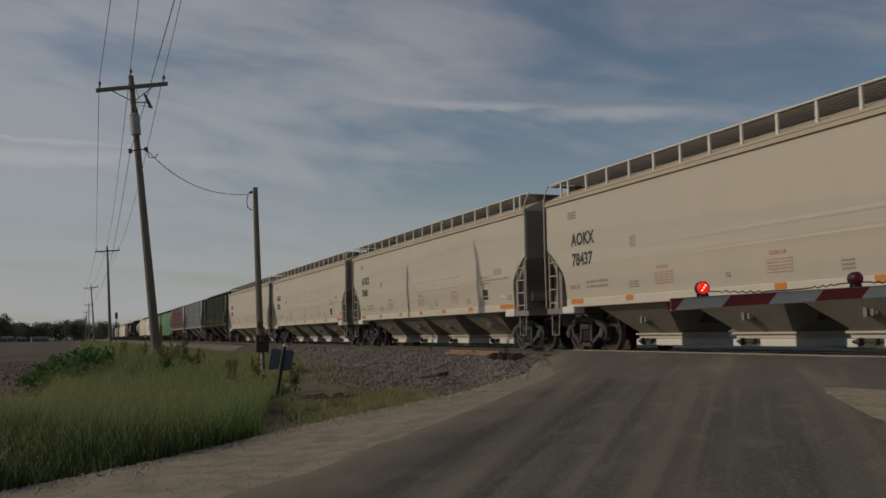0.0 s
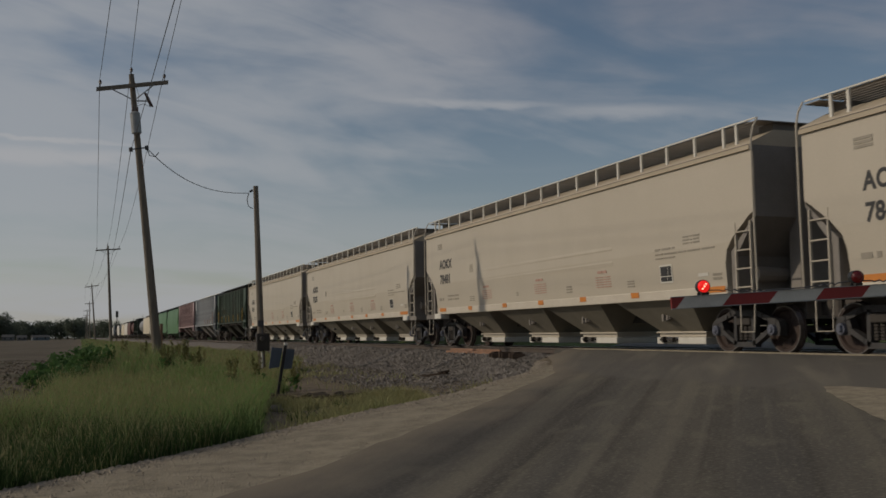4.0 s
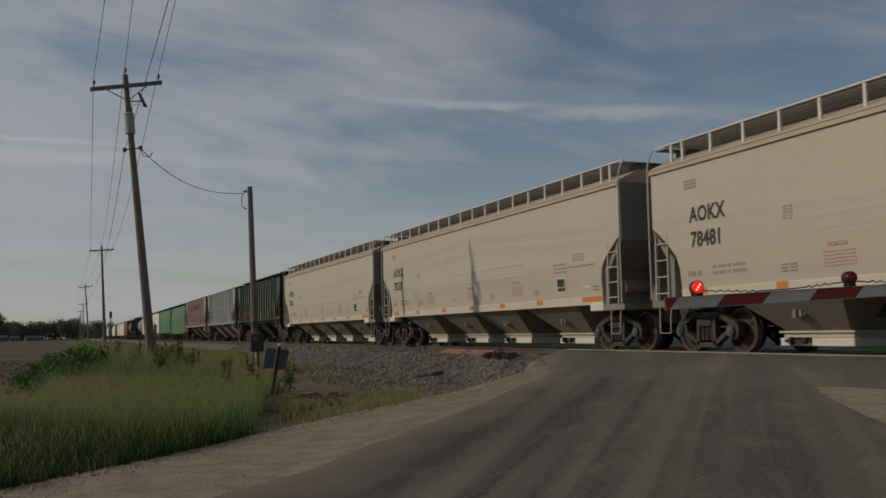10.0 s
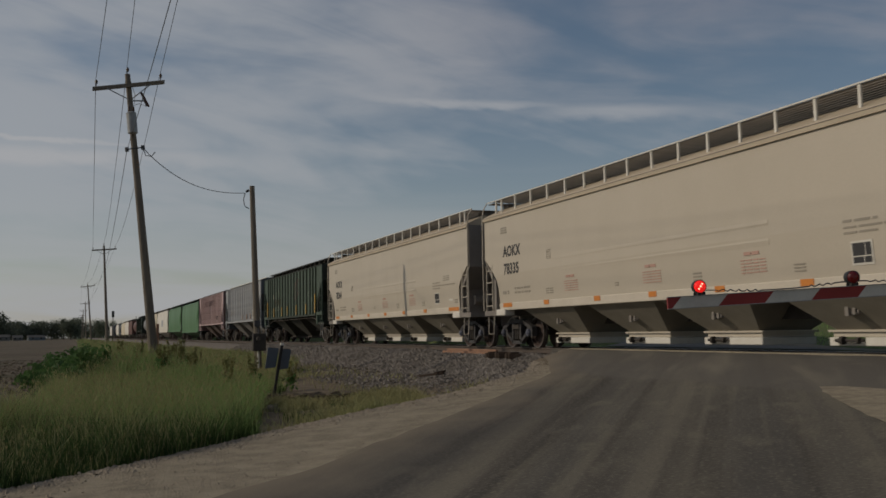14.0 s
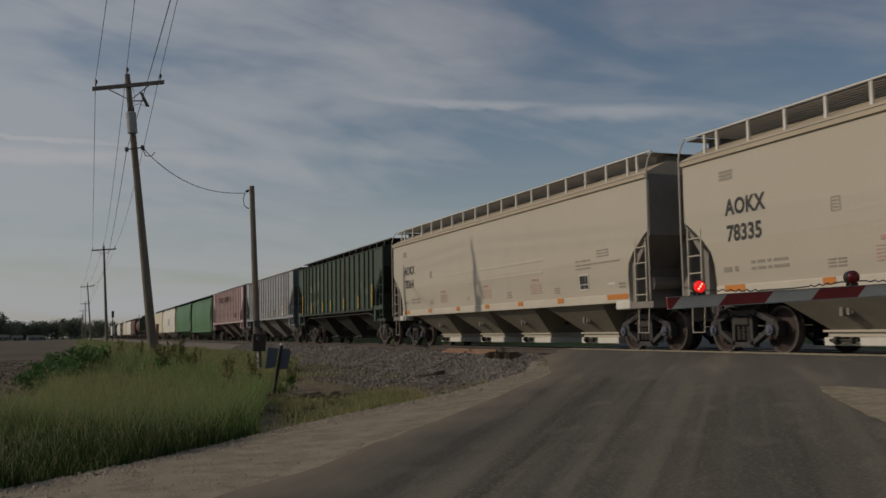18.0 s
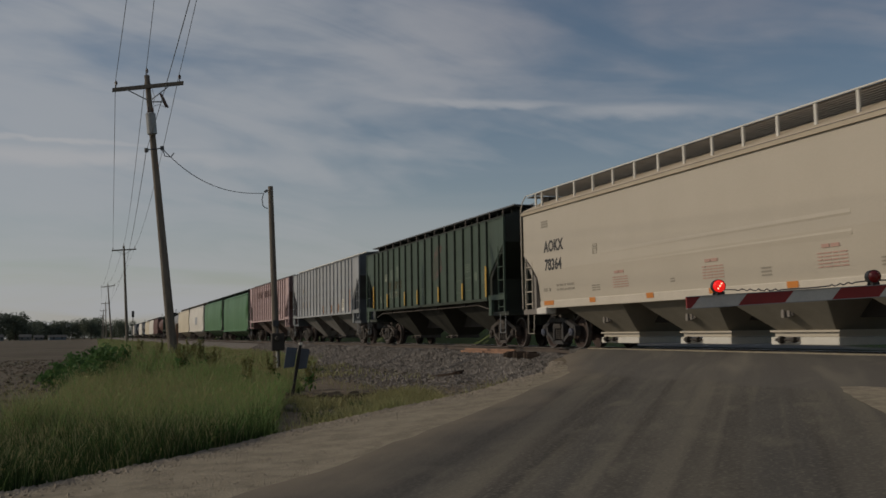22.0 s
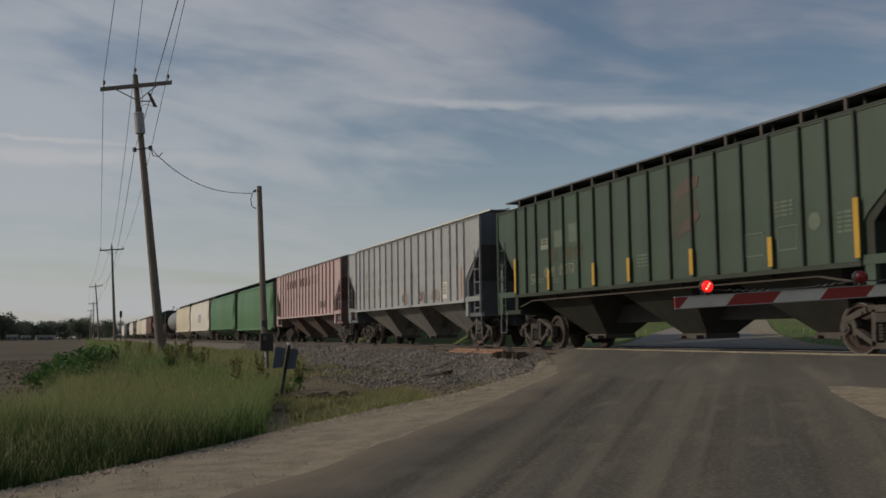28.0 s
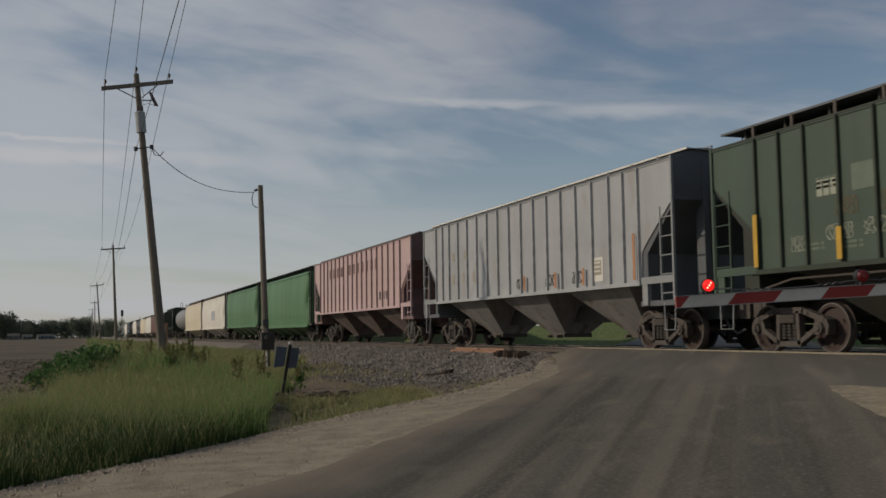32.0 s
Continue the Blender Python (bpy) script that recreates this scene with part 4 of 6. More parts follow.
def build_clutter():
    t = thing("rusty_beam", "orange rusted beam lying beside the rail at the crossing", "rail scrap")
    bm = B()
    for y, z in ((11.96, -0.08), (11.80, -0.15)):
        box(bm, -31.8, -27.6, y - 0.04, y + 0.04, z - 0.05, z + 0.03)
    bevel(bm, 0.012)
    part("beam", bm, M["rusty"], t)
    for i in range(9):
        c = Vector((-27.3 + 0.24 * i, 11.65 - 0.05 * (i % 3), -0.22))
        s = thing("tie_stub", "short dark broken tie end on the ballast", "timber scrap", c, "broken ties")
        s.rotation_euler.z = 0.5 * math.sin(i * 2.1)
        bm = B()
        box(bm, -0.06, 0.07, -0.18, 0.18, -0.05, 0.09 + 0.04 * (i % 2))
        bevel(bm, 0.01)
        part("stub", bm, M["tie"], s)
    d = thing("broken_board", "dark broken board lying in the dirt", "timber scrap", (-28.2, 10.0, land(-28.2, 10.0) + 0.06))
    d.rotation_euler = (0.1, -0.12, 0.5)
    bm = B()
    box(bm, -0.55, 0.55, -0.07, 0.07, -0.03, 0.03)
    box(bm, 0.3, 0.42, -0.1, 0.3, 0.0, 0.06)
    part("board", bm, M["tie"], d)
    rng = np.random.default_rng(8)
    for i in range(26):
        a = -1.15 + 2.3 * i / 25
        off = -0.10 + 0.14 * math.sin(i * 1.7) + rng.normal() * 0.05
        x, y = -23.3 + 0.222 * a + 0.975 * off, 5.3 + 0.975 * a - 0.222 * off
        c = thing("ditch_clod", "dark clod of earth and roots on the ditch edge", "earth clod", (x, y, land(x, y) + 0.02), "ditch clods")
        bm = B()
        bmesh.ops.create_icosphere(bm, subdivisions=2, radius=0.07 + 0.09 * rng.random())
        for v in bm.verts:
            v.co *= 1 + 0.5 * noise.noise(v.co * 14 + Vector((i, 3, 0)))
            v.co.y *= 1.5
            v.co.z *= 0.6
        part("clod", bm, M["soil"], c)
    for i, (x, y, r) in enumerate(((-20.4, 3.80, 0.13), (-20.0, 4.0, 0.09), (-20.9, 3.95, 0.08), (-19.6, 3.85, 0.07), (-21.3, 4.1, 0.08))):
        s = thing("pale_rock", "pale broken concrete lump at the ditch edge", "rock", (x, y, land(x, y)), "ditch rocks")
        bm = B()
        bmesh.ops.create_icosphere(bm, subdivisions=2, radius=r)
        for v in bm.verts:
            v.co *= 1 + 0.3 * noise.noise(v.co * 9 + Vector((i, 0, 0)))
            v.co.z *= 0.6
        part("lump", bm, M["stone"], s)


# ---- the train ----
CARS, WHEELSETS = [], []
CACHE = {}


def shared(key, name, make, material, parent, label="", at=None, smooth=False):
    """A part whose mesh is built once and shared by all its repeats."""
    if key not in CACHE:
        bm = make()
        bmesh.ops.recalc_face_normals(bm, faces=bm.faces)
        me = bpy.data.meshes.new(name)
        bm.to_mesh(me)
        bm.free()
        if smooth:
            me.shade_smooth()
        CACHE[key] = me
    me = CACHE[key]
    return link(name, me, material, parent, label, at)


def lathe(bm, prof, n=28):
    """Turns a closed profile of (radius, y) about the y axis."""
    rings = []
    for i in range(n):
        c, s = math.cos(2 * math.pi * i / n), math.sin(2 * math.pi * i / n)
        rings.append([bm.verts.new((r * c, y, r * s)) for r, y in prof])
    k = len(prof)
    for i in range(n):
        a, b = rings[i], rings[(i + 1) % n]
        for j in range(k):
            bm.faces.new((a[j], a[(j + 1) % k], b[(j + 1) % k], b[j]))
    return bm


def wheelset_mesh():
    bm = B()
    for s in (-1, 1):
        prof = [(0.08, 0.84), (0.16, 0.83), (0.19, 0.79), (0.36, 0.765), (0.385, 0.825), (0.452, 0.825), (0.459, 0.72), (0.482, 0.705), (0.482, 0.685), (0.36, 0.69), (0.2, 0.70), (0.08, 0.68)]
        lathe(bm, [(r, y * s) for r, y in (prof if s > 0 else prof[::-1])])
    rod(bm, (0, -1.0, 0), (0, 1.0, 0), 0.075, 0.075, 12)
    # a chalk mark and cast ribs make the turning show
    for k in range(3):
        a = 2.1 * k
        c, q = math.cos(a), math.sin(a)
        box(bm, 0.27 * c - 0.03, 0.27 * c + 0.03, -0.80, -0.76, 0.27 * q - 0.03, 0.27 * q + 0.03)
    return bm


def frame_mesh():
    bm = B()
    y0, y1 = -1.09, -0.95

    def bar(p, q, w):
        p, q = Vector((p[0], p[1])), Vector((q[0], q[1]))
        d = (q - p).normalized()
        s = Vector((-d.y, d.x)) * w / 2
        prism(bm, [tuple(p - s), tuple(q - s), tuple(q + s), tuple(p + s)], y0, y1)

    bar((-0.97, 0.60), (-0.40, 0.79), 0.105)
    bar((0.40, 0.79), (0.97, 0.60), 0.105)
    bar((-0.44, 0.795), (0.44, 0.795), 0.115)
    bar((-0.80, 0.47), (-0.26, 0.175), 0.09)
    bar((0.26, 0.175), (0.80, 0.47), 0.09)
    bar((-0.34, 0.165), (0.34, 0.165), 0.10)
    for s in (-1, 1):
        bar((0.29 * s, 0.18), (0.27 * s, 0.78), 0.09)
        x = 0.89 * s
        # bearing box with a rounded crown
        prism(bm, [(x - 0.17, 0.34), (x + 0.17, 0.34), (x + 0.20, 0.50), (x + 0.15, 0.62), (x + 0.06, 0.68), (x - 0.06, 0.68), (x - 0.15, 0.62), (x - 0.20, 0.50)], y0 + 0.01, y1 + 0.04)
        rod(bm, (0.55 * s, y0 - 0.02, 0.735), (0.55 * s, y0 + 0.02, 0.735), 0.035, 0.03, 8)
    prism(bm, [(-0.20, 0.60), (0.20, 0.60), (0.17, 0.70), (-0.17, 0.70)], y0 - 0.02, y1)
    return bm


def spring_mesh():
    """One coil spring, as a stack of rings on a core."""
    prof = [(0.03, 0.25)]
    for k in range(5):
        prof += [(0.062, 0.26 + 0.058 * k), (0.062, 0.295 + 0.058 * k), (0.045, 0.30 + 0.058 * k)]
    prof += [(0.03, 0.56)]
    bm = B()
    rings = [[bm.verts.new((r * math.cos(math.pi * i / 4), -1.02 + r * math.sin(math.pi * i / 4), z)) for i in range(8)] for r, z in prof]
    for a, b in zip(rings, rings[1:]):
        for i in range(8):
            bm.faces.new((a[i], a[(i + 1) % 8], b[(i + 1) % 8], b[i]))
    return bm


def truck(car, x, cap, moving=True):
    t = thing("truck", "", "")
    for k in ("label", "category"):
        if k in t:
            del t[k]
    t.parent = car
    t.location = (x, 0, 0)
    for turn in (0, math.pi):
        f = shared("frame" + cap, "side_frame", frame_mesh, M["cast_dark" if cap == "cap" else "cast"], t)
        f.rotation_euler.z = turn
        for dx in (-0.15, 0.0, 0.15) if moving else (0.0,):
            f = shared("spring", "spring", spring_mesh, M["under"], t, at=(dx, 0, 0))
            f.rotation_euler.z = turn
    shared("bolster", "bolster", lambda: bevel(box(B(), -0.22, 0.22, -1.12, 1.12, 0.55, 0.72), 0.02), M["under"], t)
    for dx in (-0.89, 0.89):
        w = shared("wheelset", "wheelset", wheelset_mesh, M["wheel"], t, "rusty steel wheels on an axle", at=(dx, 0, 0.459))
        if moving:
            WHEELSETS.append((w, dx))
        for s in (-1, 1):
            shared("tread%d" % s, "tread", lambda s=s: lathe(B(), [(0.437, 0.823 * s), (0.437, 0.828 * s), (0.4605, 0.828 * s), (0.4605, 0.725 * s), (0.455, 0.72 * s)], 32), M["rim"], t, at=(dx, 0, 0.459))
            c = shared("cap%d%s" % (s, cap), "bearing_cap", lambda s=s: rod(rod(B(), (0, 0.98 * s, 0), (0, 1.15 * s, 0), 0.105, 0.10, 14), (0, 1.15 * s, 0), (0, 1.18 * s, 0), 0.07, 0.05, 14), M[cap], t, at=(dx, 0, 0.459))
    return t


def ladder_mesh(z0, z1, wide, y, step=0.36):
    bm = B()
    for s in (-1, 1):
        box(bm, s * wide / 2 - 0.016, s * wide / 2 + 0.016, y - 0.03, y + 0.02, z0, z1)
    z = z0 + 0.15
    while z < z1 - 0.05:
        rod(bm, (-wide / 2, y - 0.01, z), (wide / 2, y - 0.01, z), 0.016, 0.016, 6)
        z += step
    return bm


def lettering(body, size, material, parent, x, z, y, spread=1.0):
    """Letters standing on the near side."""
    cu = bpy.data.curves.new("lettering", "FONT")
    cu.offset = 0.032 * size
    cu.body, cu.size, cu.extrude, cu.space_character, cu.resolution_u = body, size, 0.002, spread, 3
    tmp = bpy.data.objects.new("lettering", cu)
    scene.collection.objects.link(tmp)
    me = bpy.data.meshes.new_from_object(tmp.evaluated_get(bpy.context.evaluated_depsgraph_get()))
    bpy.data.objects.remove(tmp)
    me.materials.clear()
    ob = link("lettering", me, material, parent, at=(x, y, z))
    ob.rotation_euler.x = radians(90)
    return ob


def plate(bm, x0, x1, z0, z1, y):
    return box(bm, x0, x1, y - 0.004, y + 0.01, z0, z1)


def bars(bm, x0, z, widths, h, gap, y, rows=1, drop=0.1):
    """Plain bars that stand for writing too small to read."""
    for r in range(rows):
        x = x0
        for w in widths:
            plate(bm, x, x + w, z - r * drop, z - r * drop + h, y)
            x += w + gap
    return bm


def inset(bm, dz=0.0):
    """Lets a flat mark follow the lower side, which leans in below its crease."""
    for v in bm.verts:
        z = v.co.z + dz
        if z < 2.2:
            v.co.y += 0.09 * (2.2 - z) / 1.05 * (1 if v.co.y < 0 else -1)
    return bm


def hook_up(car, half):
    shared("coupler", "coupler", lambda: box(box(box(B(), -0.55, 0.25, -0.09, 0.09, 0.72, 0.98), 0.25, 0.62, -0.17, 0.15, 0.68, 1.02), 0.45, 0.72, -0.05, 0.16, 0.70, 1.0), M["cast"], car, at=(half, 0, 0))
    c = shared("coupler", "coupler", None, M["cast"], car, at=(-half, 0, 0))
    c.rotation_euler.z = math.pi
    shared("hose", "air_hose", lambda: pipe(B(), [(0, -0.3, 0.75), (0.2, -0.32, 0.5), (0.45, -0.3, 0.36), (0.7, -0.28, 0.45)], 0.03), M["wire"], car, at=(half - 0.1, 0, 0))


def smooth_hopper(x, number):
    """A long beige covered hopper with four bays and a railed roof walk."""
    H = 9.45
    car = thing("covered_hopper", "long beige four-bay covered hopper railcar, dusty, on the track", "railcar", (x, TRACK_Y, 0), "beige hopper cars")
    CARS.append(car)
    hw = 1.62

    def body():
        bm = B()
        up = [(H, 3.93), (H, 2.72), (H - 0.17, 2.62), (H - 0.62, 2.30), (H - 0.72, 2.2)]
        prism(bm, [(-a, b) for a, b in up] + up[::-1], -hw, hw)
        low = [(H - 0.72, 2.2), (H - 0.87, 2.04), (H - 0.95, 1.78), (H - 0.97, 1.15)]
        loop = [(-a, b) for a, b in low] + low[::-1]
        inset(hull(bm, [(a, -hw, b) for a, b in loop], [(a, hw, b) for a, b in loop]))
        return bm

    b = shared("a_body", "body", body, M["beige"], car)
    roof = shared("a_roof", "roof", lambda: hull(B(), [(-H - 0.02, y, z) for y, z in ((-1.67, 3.912), (-1.67, 3.99), (-1.62, 4.05), (-1.05, 4.32), (1.05, 4.32), (1.62, 4.05), (1.67, 3.99), (1.67, 3.912))],
                                                 [(H + 0.02, y, z) for y, z in ((-1.67, 3.912), (-1.67, 3.99), (-1.62, 4.05), (-1.05, 4.32), (1.05, 4.32), (1.62, 4.05), (1.67, 3.99), (1.67, 3.912))]), M["beige_roof"], car)
    shared("a_seam", "roof_seam", lambda: box(B(), -H, H, -1.675, 1.675, 3.998, 4.013), M["end_dark"], car)
    shared("a_hatch", "hatch_trough", lambda: bevel(box(B(), -H + 1.0, H - 1.0, -0.62, 0.62, 4.32, 4.486), 0.03), M["end_dark"], car, "dark roof hatch covers")
    stands = [-8.85, -8.43] + [-7.43 + 1.0614 * i for i in range(15)] + [8.43, 8.85]

    for s in (-1, 1):
        w = shared("a_walk%d" % s, "running_board", lambda s=s: box(B(), -H - 0.02, H + 0.02, min(s * 1.475, s * 1.50), max(s * 1.475, s * 1.50), 4.515, 4.542), M["gate_white"], car, "pale-edged grated roof running board")
        for k in range(8):
            shared("a_slat", "slat", lambda: box(B(), -H + 0.3, H - 0.3, -0.049, 0.049, 4.505, 4.523), M["mesh_dark"], w, at=(0, s * (0.469 + 0.132 * k), 0))
        for a in stands:
            shared("a_stand%d" % s, "walk_stand", lambda s=s: box(B(), -0.033, 0.033, min(s * 1.445, s * 1.485), max(s * 1.445, s * 1.485), 4.08, 4.515), M["gate_white"], car, at=(a, 0, 0))
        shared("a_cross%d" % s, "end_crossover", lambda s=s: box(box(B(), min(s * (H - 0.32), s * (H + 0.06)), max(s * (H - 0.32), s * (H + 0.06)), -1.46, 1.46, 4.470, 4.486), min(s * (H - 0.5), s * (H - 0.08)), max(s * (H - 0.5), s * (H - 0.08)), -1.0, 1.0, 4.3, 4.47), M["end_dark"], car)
    shared("a_sill", "side_sill", lambda: inset(bevel(box(box(B(), -H + 0.96, H - 0.96, -hw - 0.025, -hw + 0.1, 1.13, 1.34), -H + 0.96, H - 0.96, hw - 0.1, hw + 0.025, 1.13, 1.34), 0.012)), M["beige_sill"], car, "side sill with skylight put into its paler beige")
    # a long shallow recess: an overhanging upper lip and a sloping lower ledge
    for k, (z0, z1, z2, x0) in enumerate(((2.50, 2.43, 2.39, -4.7), (2.15, 2.11, 2.01, -4.3))):
        def lip(z0=z0, z1=z1, z2=z2, x0=x0):
            y = -hw - 0.001
            return hull(B(), [(x0, y, z0), (x0, y - 0.002, z1), (x0, y, z2)], [(4.1, y, z0), (4.1, y - 0.008, z1), (4.1, y, z2)])
        shared("a_stiff%d" % k, "side_lip", lambda: inset(lip()), M["beige"], car)
    for s in (-1, 1):
        e = shared("a_end", "end_wall", lambda: prism(B(), [(0, 4.0), (0.03, 4.0), (0.03, 2.62), (-0.6, 1.9), (-0.6, 1.1), (-0.75, 1.1), (-0.75, 2.0), (0, 2.66)], -1.58, 1.58), M["end_dark"], car, "dark end wall", at=(s * H, 0, 0))
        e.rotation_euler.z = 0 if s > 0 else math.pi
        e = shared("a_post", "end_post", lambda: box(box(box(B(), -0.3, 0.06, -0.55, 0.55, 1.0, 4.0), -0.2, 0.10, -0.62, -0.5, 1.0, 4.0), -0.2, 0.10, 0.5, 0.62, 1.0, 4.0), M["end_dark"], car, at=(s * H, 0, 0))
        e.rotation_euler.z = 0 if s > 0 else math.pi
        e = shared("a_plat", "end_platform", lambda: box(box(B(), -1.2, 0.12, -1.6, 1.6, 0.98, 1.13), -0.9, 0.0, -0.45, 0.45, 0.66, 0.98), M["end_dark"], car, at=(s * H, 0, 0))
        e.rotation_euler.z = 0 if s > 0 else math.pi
        for q in (-1, 1):
            shared("a_lad%d" % q, "ladder", lambda q=q: ladder_mesh(1.13, 2.55, 0.46, q * (hw - 0.02)), M["beige"], car, at=(s * (H - 0.33), 0, 0))
            shared("a_grab%d" % q, "corner_handrail", lambda q=q: pipe(B(), [(0, q * 1.64, 1.15), (0, q * 1.66, 2.7), (0, q * 1.66, 4.1), (0, q * 1.60, 4.34), (0, q * 1.49, 4.53)], 0.019), M["beige"], car, at=(s * (H + 0.08), 0, 0))
            shared("a_step%d" % q, "stirrup_step", lambda q=q: pipe(B(), [(-0.22, q * 1.56, 1.0), (-0.2, q * 1.58, 0.42), (0.2, q * 1.58, 0.42), (0.22, q * 1.56, 1.0)], 0.015), M["beige"], car, at=(s * (H - 0.33), 0, 0))
            shared("a_jack%d" % q, "jacking_pad", lambda q=q: bevel(box(B(), -0.32, 0.32, min(q * 1.3, q * 1.63), max(q * 1.3, q * 1.63), 0.97, 1.16), 0.02), M["gate_white"], car, at=(s * (H - 1.15), 0, 0))
    shared("a_brake", "brake_cylinder", lambda: rod(B(), (0, -0.3, 1.55), (0, 0.4, 1.55), 0.16, 0.16, 12), M["end_dark"], car, at=(H - 0.55, -0.9, 0))
    for i, xc in enumerate((-5.5, -1.65, 1.65, 5.5)):
        bay = shared("a_bay", "hopper_bay", lambda: frustum(B(), 0, 0.40, 1.16, 0.80, 0.60, 1.56, 1.50), M["beige_low"], car, "darker sloping hopper bay", at=(xc, 0, 0))
        shared("a_vib", "vibrator_bracket", lambda: box(box(box(B(), -0.16, 0.16, -1.06, -0.98, 0.72, 0.80), -0.1, -0.02, -1.12, -1.0, 0.68, 0.84), 0.05, 0.12, -1.10, -1.0, 0.70, 0.82), M["end_dark"], bay)
        g = shared("a_gate", "outlet_gate", lambda: bevel(box(box(box(B(), -0.10, 0.98, -0.70, 0.66, 0.15, 0.305), -0.98, -0.10, -0.60, 0.66, 0.15, 0.21), -0.98, -0.72, -0.70, -0.60, 0.15, 0.305), 0.012), M["gate_white"], car, "pale outlet gate frame", at=(xc, 0, 0))
        shared("a_gear", "gate_gear", lambda: rod(rod(rod(B(), (-0.80, -0.72, 0.25), (-0.10, -0.72, 0.25), 0.03), (-0.62, -0.76, 0.25), (-0.54, -0.76, 0.25), 0.075, 0.075, 10), (-0.22, -0.76, 0.25), (-0.16, -0.76, 0.25), 0.06, 0.06, 10), M["under"], g)
        shared("a_ledge", "gate_ledge", lambda: box(box(B(), -0.92, 0.92, -0.645, 0.645, 0.312, 0.43), -1.0, 1.0, -0.70, 0.70, 0.40, 0.44), M["beige"], g)
    shared("a_spine", "centre_sill", lambda: box(B(), -H + 0.2, H - 0.2, -0.28, 0.28, 0.66, 1.15), M["under"], car)
    shared("a_pipe", "brake_pipe", lambda: rod(B(), (-H + 1, 0.75, 0.95), (H - 1, 0.75, 0.95), 0.03), M["under"], car)
    for s in (-1, 1):
        truck(car, s * 8.35, "cap")
    hook_up(car, H)
    y = -hw - 0.004
    lettering("AOKX", 0.435, M["ink"], car, -8.03, 2.72, y, 1.05).scale.x = 0.93
    lettering(number, 0.435, M["ink"], car, -8.01, 2.20, y, 1.02).scale.x = 0.97

    def data():
        bm = B()
        bars(bm, -8.2, 3.56, (0.42,), 0.05, 0.1, y, 3, 0.07)
        bars(bm, -7.35, 1.72, (0.12, 0.22, 0.1, 0.40), 0.055, 0.07, y, 2, 0.12)
        bars(bm, -8.2, 1.60, (0.25, 0.1), 0.10, 0.1, y, 1)
        bars(bm, -5.3, 1.63, (0.18, 0.2), 0.03, 0.05, y, 3, 0.06)
        bars(bm, -1.6, 1.60, (0.16,), 0.03, 0.05, y, 2, 0.06)
        bars(bm, 6.0, 2.22, (0.2, 0.35, 0.1), 0.045, 0.06, y, 1)
        bars(bm, 6.0, 2.12, (0.3, 0.5, 0.3, 0.45, 0.45), 0.035, 0.05, y, 1)
        bars(bm, 6.0, 2.03, (0.3, 0.4), 0.035, 0.05, y, 1)
        bars(bm, 7.1, 2.42, (0.22, 0.05, 0.22), 0.035, 0.05, y, 3, 0.07)
        bars(bm, 4.7, 1.60, (0.3,), 0.03, 0.05, y, 3, 0.06)
        bars(bm, 1.6, 1.62, (0.3,), 0.035, 0.05, y, 3, 0.07)
        bars(bm, 8.05, 1.56, (0.3,), 0.05, 0.1, y, 2, 0.08)
        return inset(bm)

    tagged(shared("a_print", "stencilled_data", data, M["faint"], car, "small grey stencilled data"), kind="stuff")

    def notice():
        return inset(bars(bars(B(), -0.22, 0.12, (0.20, 0.22), 0.065, 0.03, y - 0.004), -0.35, 0.015, (0.12, 0.2, 0.16, 0.18), 0.024, 0.03, y, 5, 0.06), 1.76)

    for a in (-3.85, 0.0, 3.55):
        tagged(shared("a_red", "red_notice", notice, M["redfaint"], car, "faded red stencilled notice", at=(a, 0, 1.76)), kind="stuff")

    def frame_mark():
        bm = B()
        for a, c in ((0.0, 0.014), (0.206, 0.22)):
            plate(bm, -5.12 + a, -5.12 + c, 2.45, 2.70, y)
        for a, c in ((2.45, 2.464), (2.686, 2.70)):
            plate(bm, -5.12, -4.90, a, c, y - 0.001)
        bars(bm, -5.08, 2.62, (0.05, 0.04), 0.025, 0.03, y, 3, 0.06)
        return bm
    shared("a_mark", "data_frame", frame_mark, M["faint"], car)
    shared("a_tag", "placard", lambda: inset(plate(B(), 6.13, 6.61, 1.50, 1.90, y - 0.004)), M["gate_white"], car, "black placard in a white frame")
    shared("a_tag2", "placard_face", lambda: inset(plate(plate(plate(plate(B(), 6.165, 6.44, 1.655, 1.865, y - 0.009), 6.46, 6.575, 1.655, 1.865, y - 0.009), 6.165, 6.40, 1.535, 1.635, y - 0.009), 6.42, 6.575, 1.535, 1.635, y - 0.009)), M["ink"], car)
    shared("a_tag3", "small_placard", lambda: inset(plate(B(), 7.55, 7.9, 1.57, 1.64, y)), M["gate_white"], car)
    for i, (a, w) in enumerate(((-8.2, 0.62), (-5.45, 0.3), (-2.64, 0.3), (-0.14, 0.32), (2.33, 0.32), (4.85, 0.34), (7.5, 0.95))):
        shared("a_refl%d" % i, "reflector", lambda a=a, w=w: inset(plate(B(), a, a + w, 1.22, 1.34, y - 0.028)), M["orange"], car, "orange reflective strip")
    return car


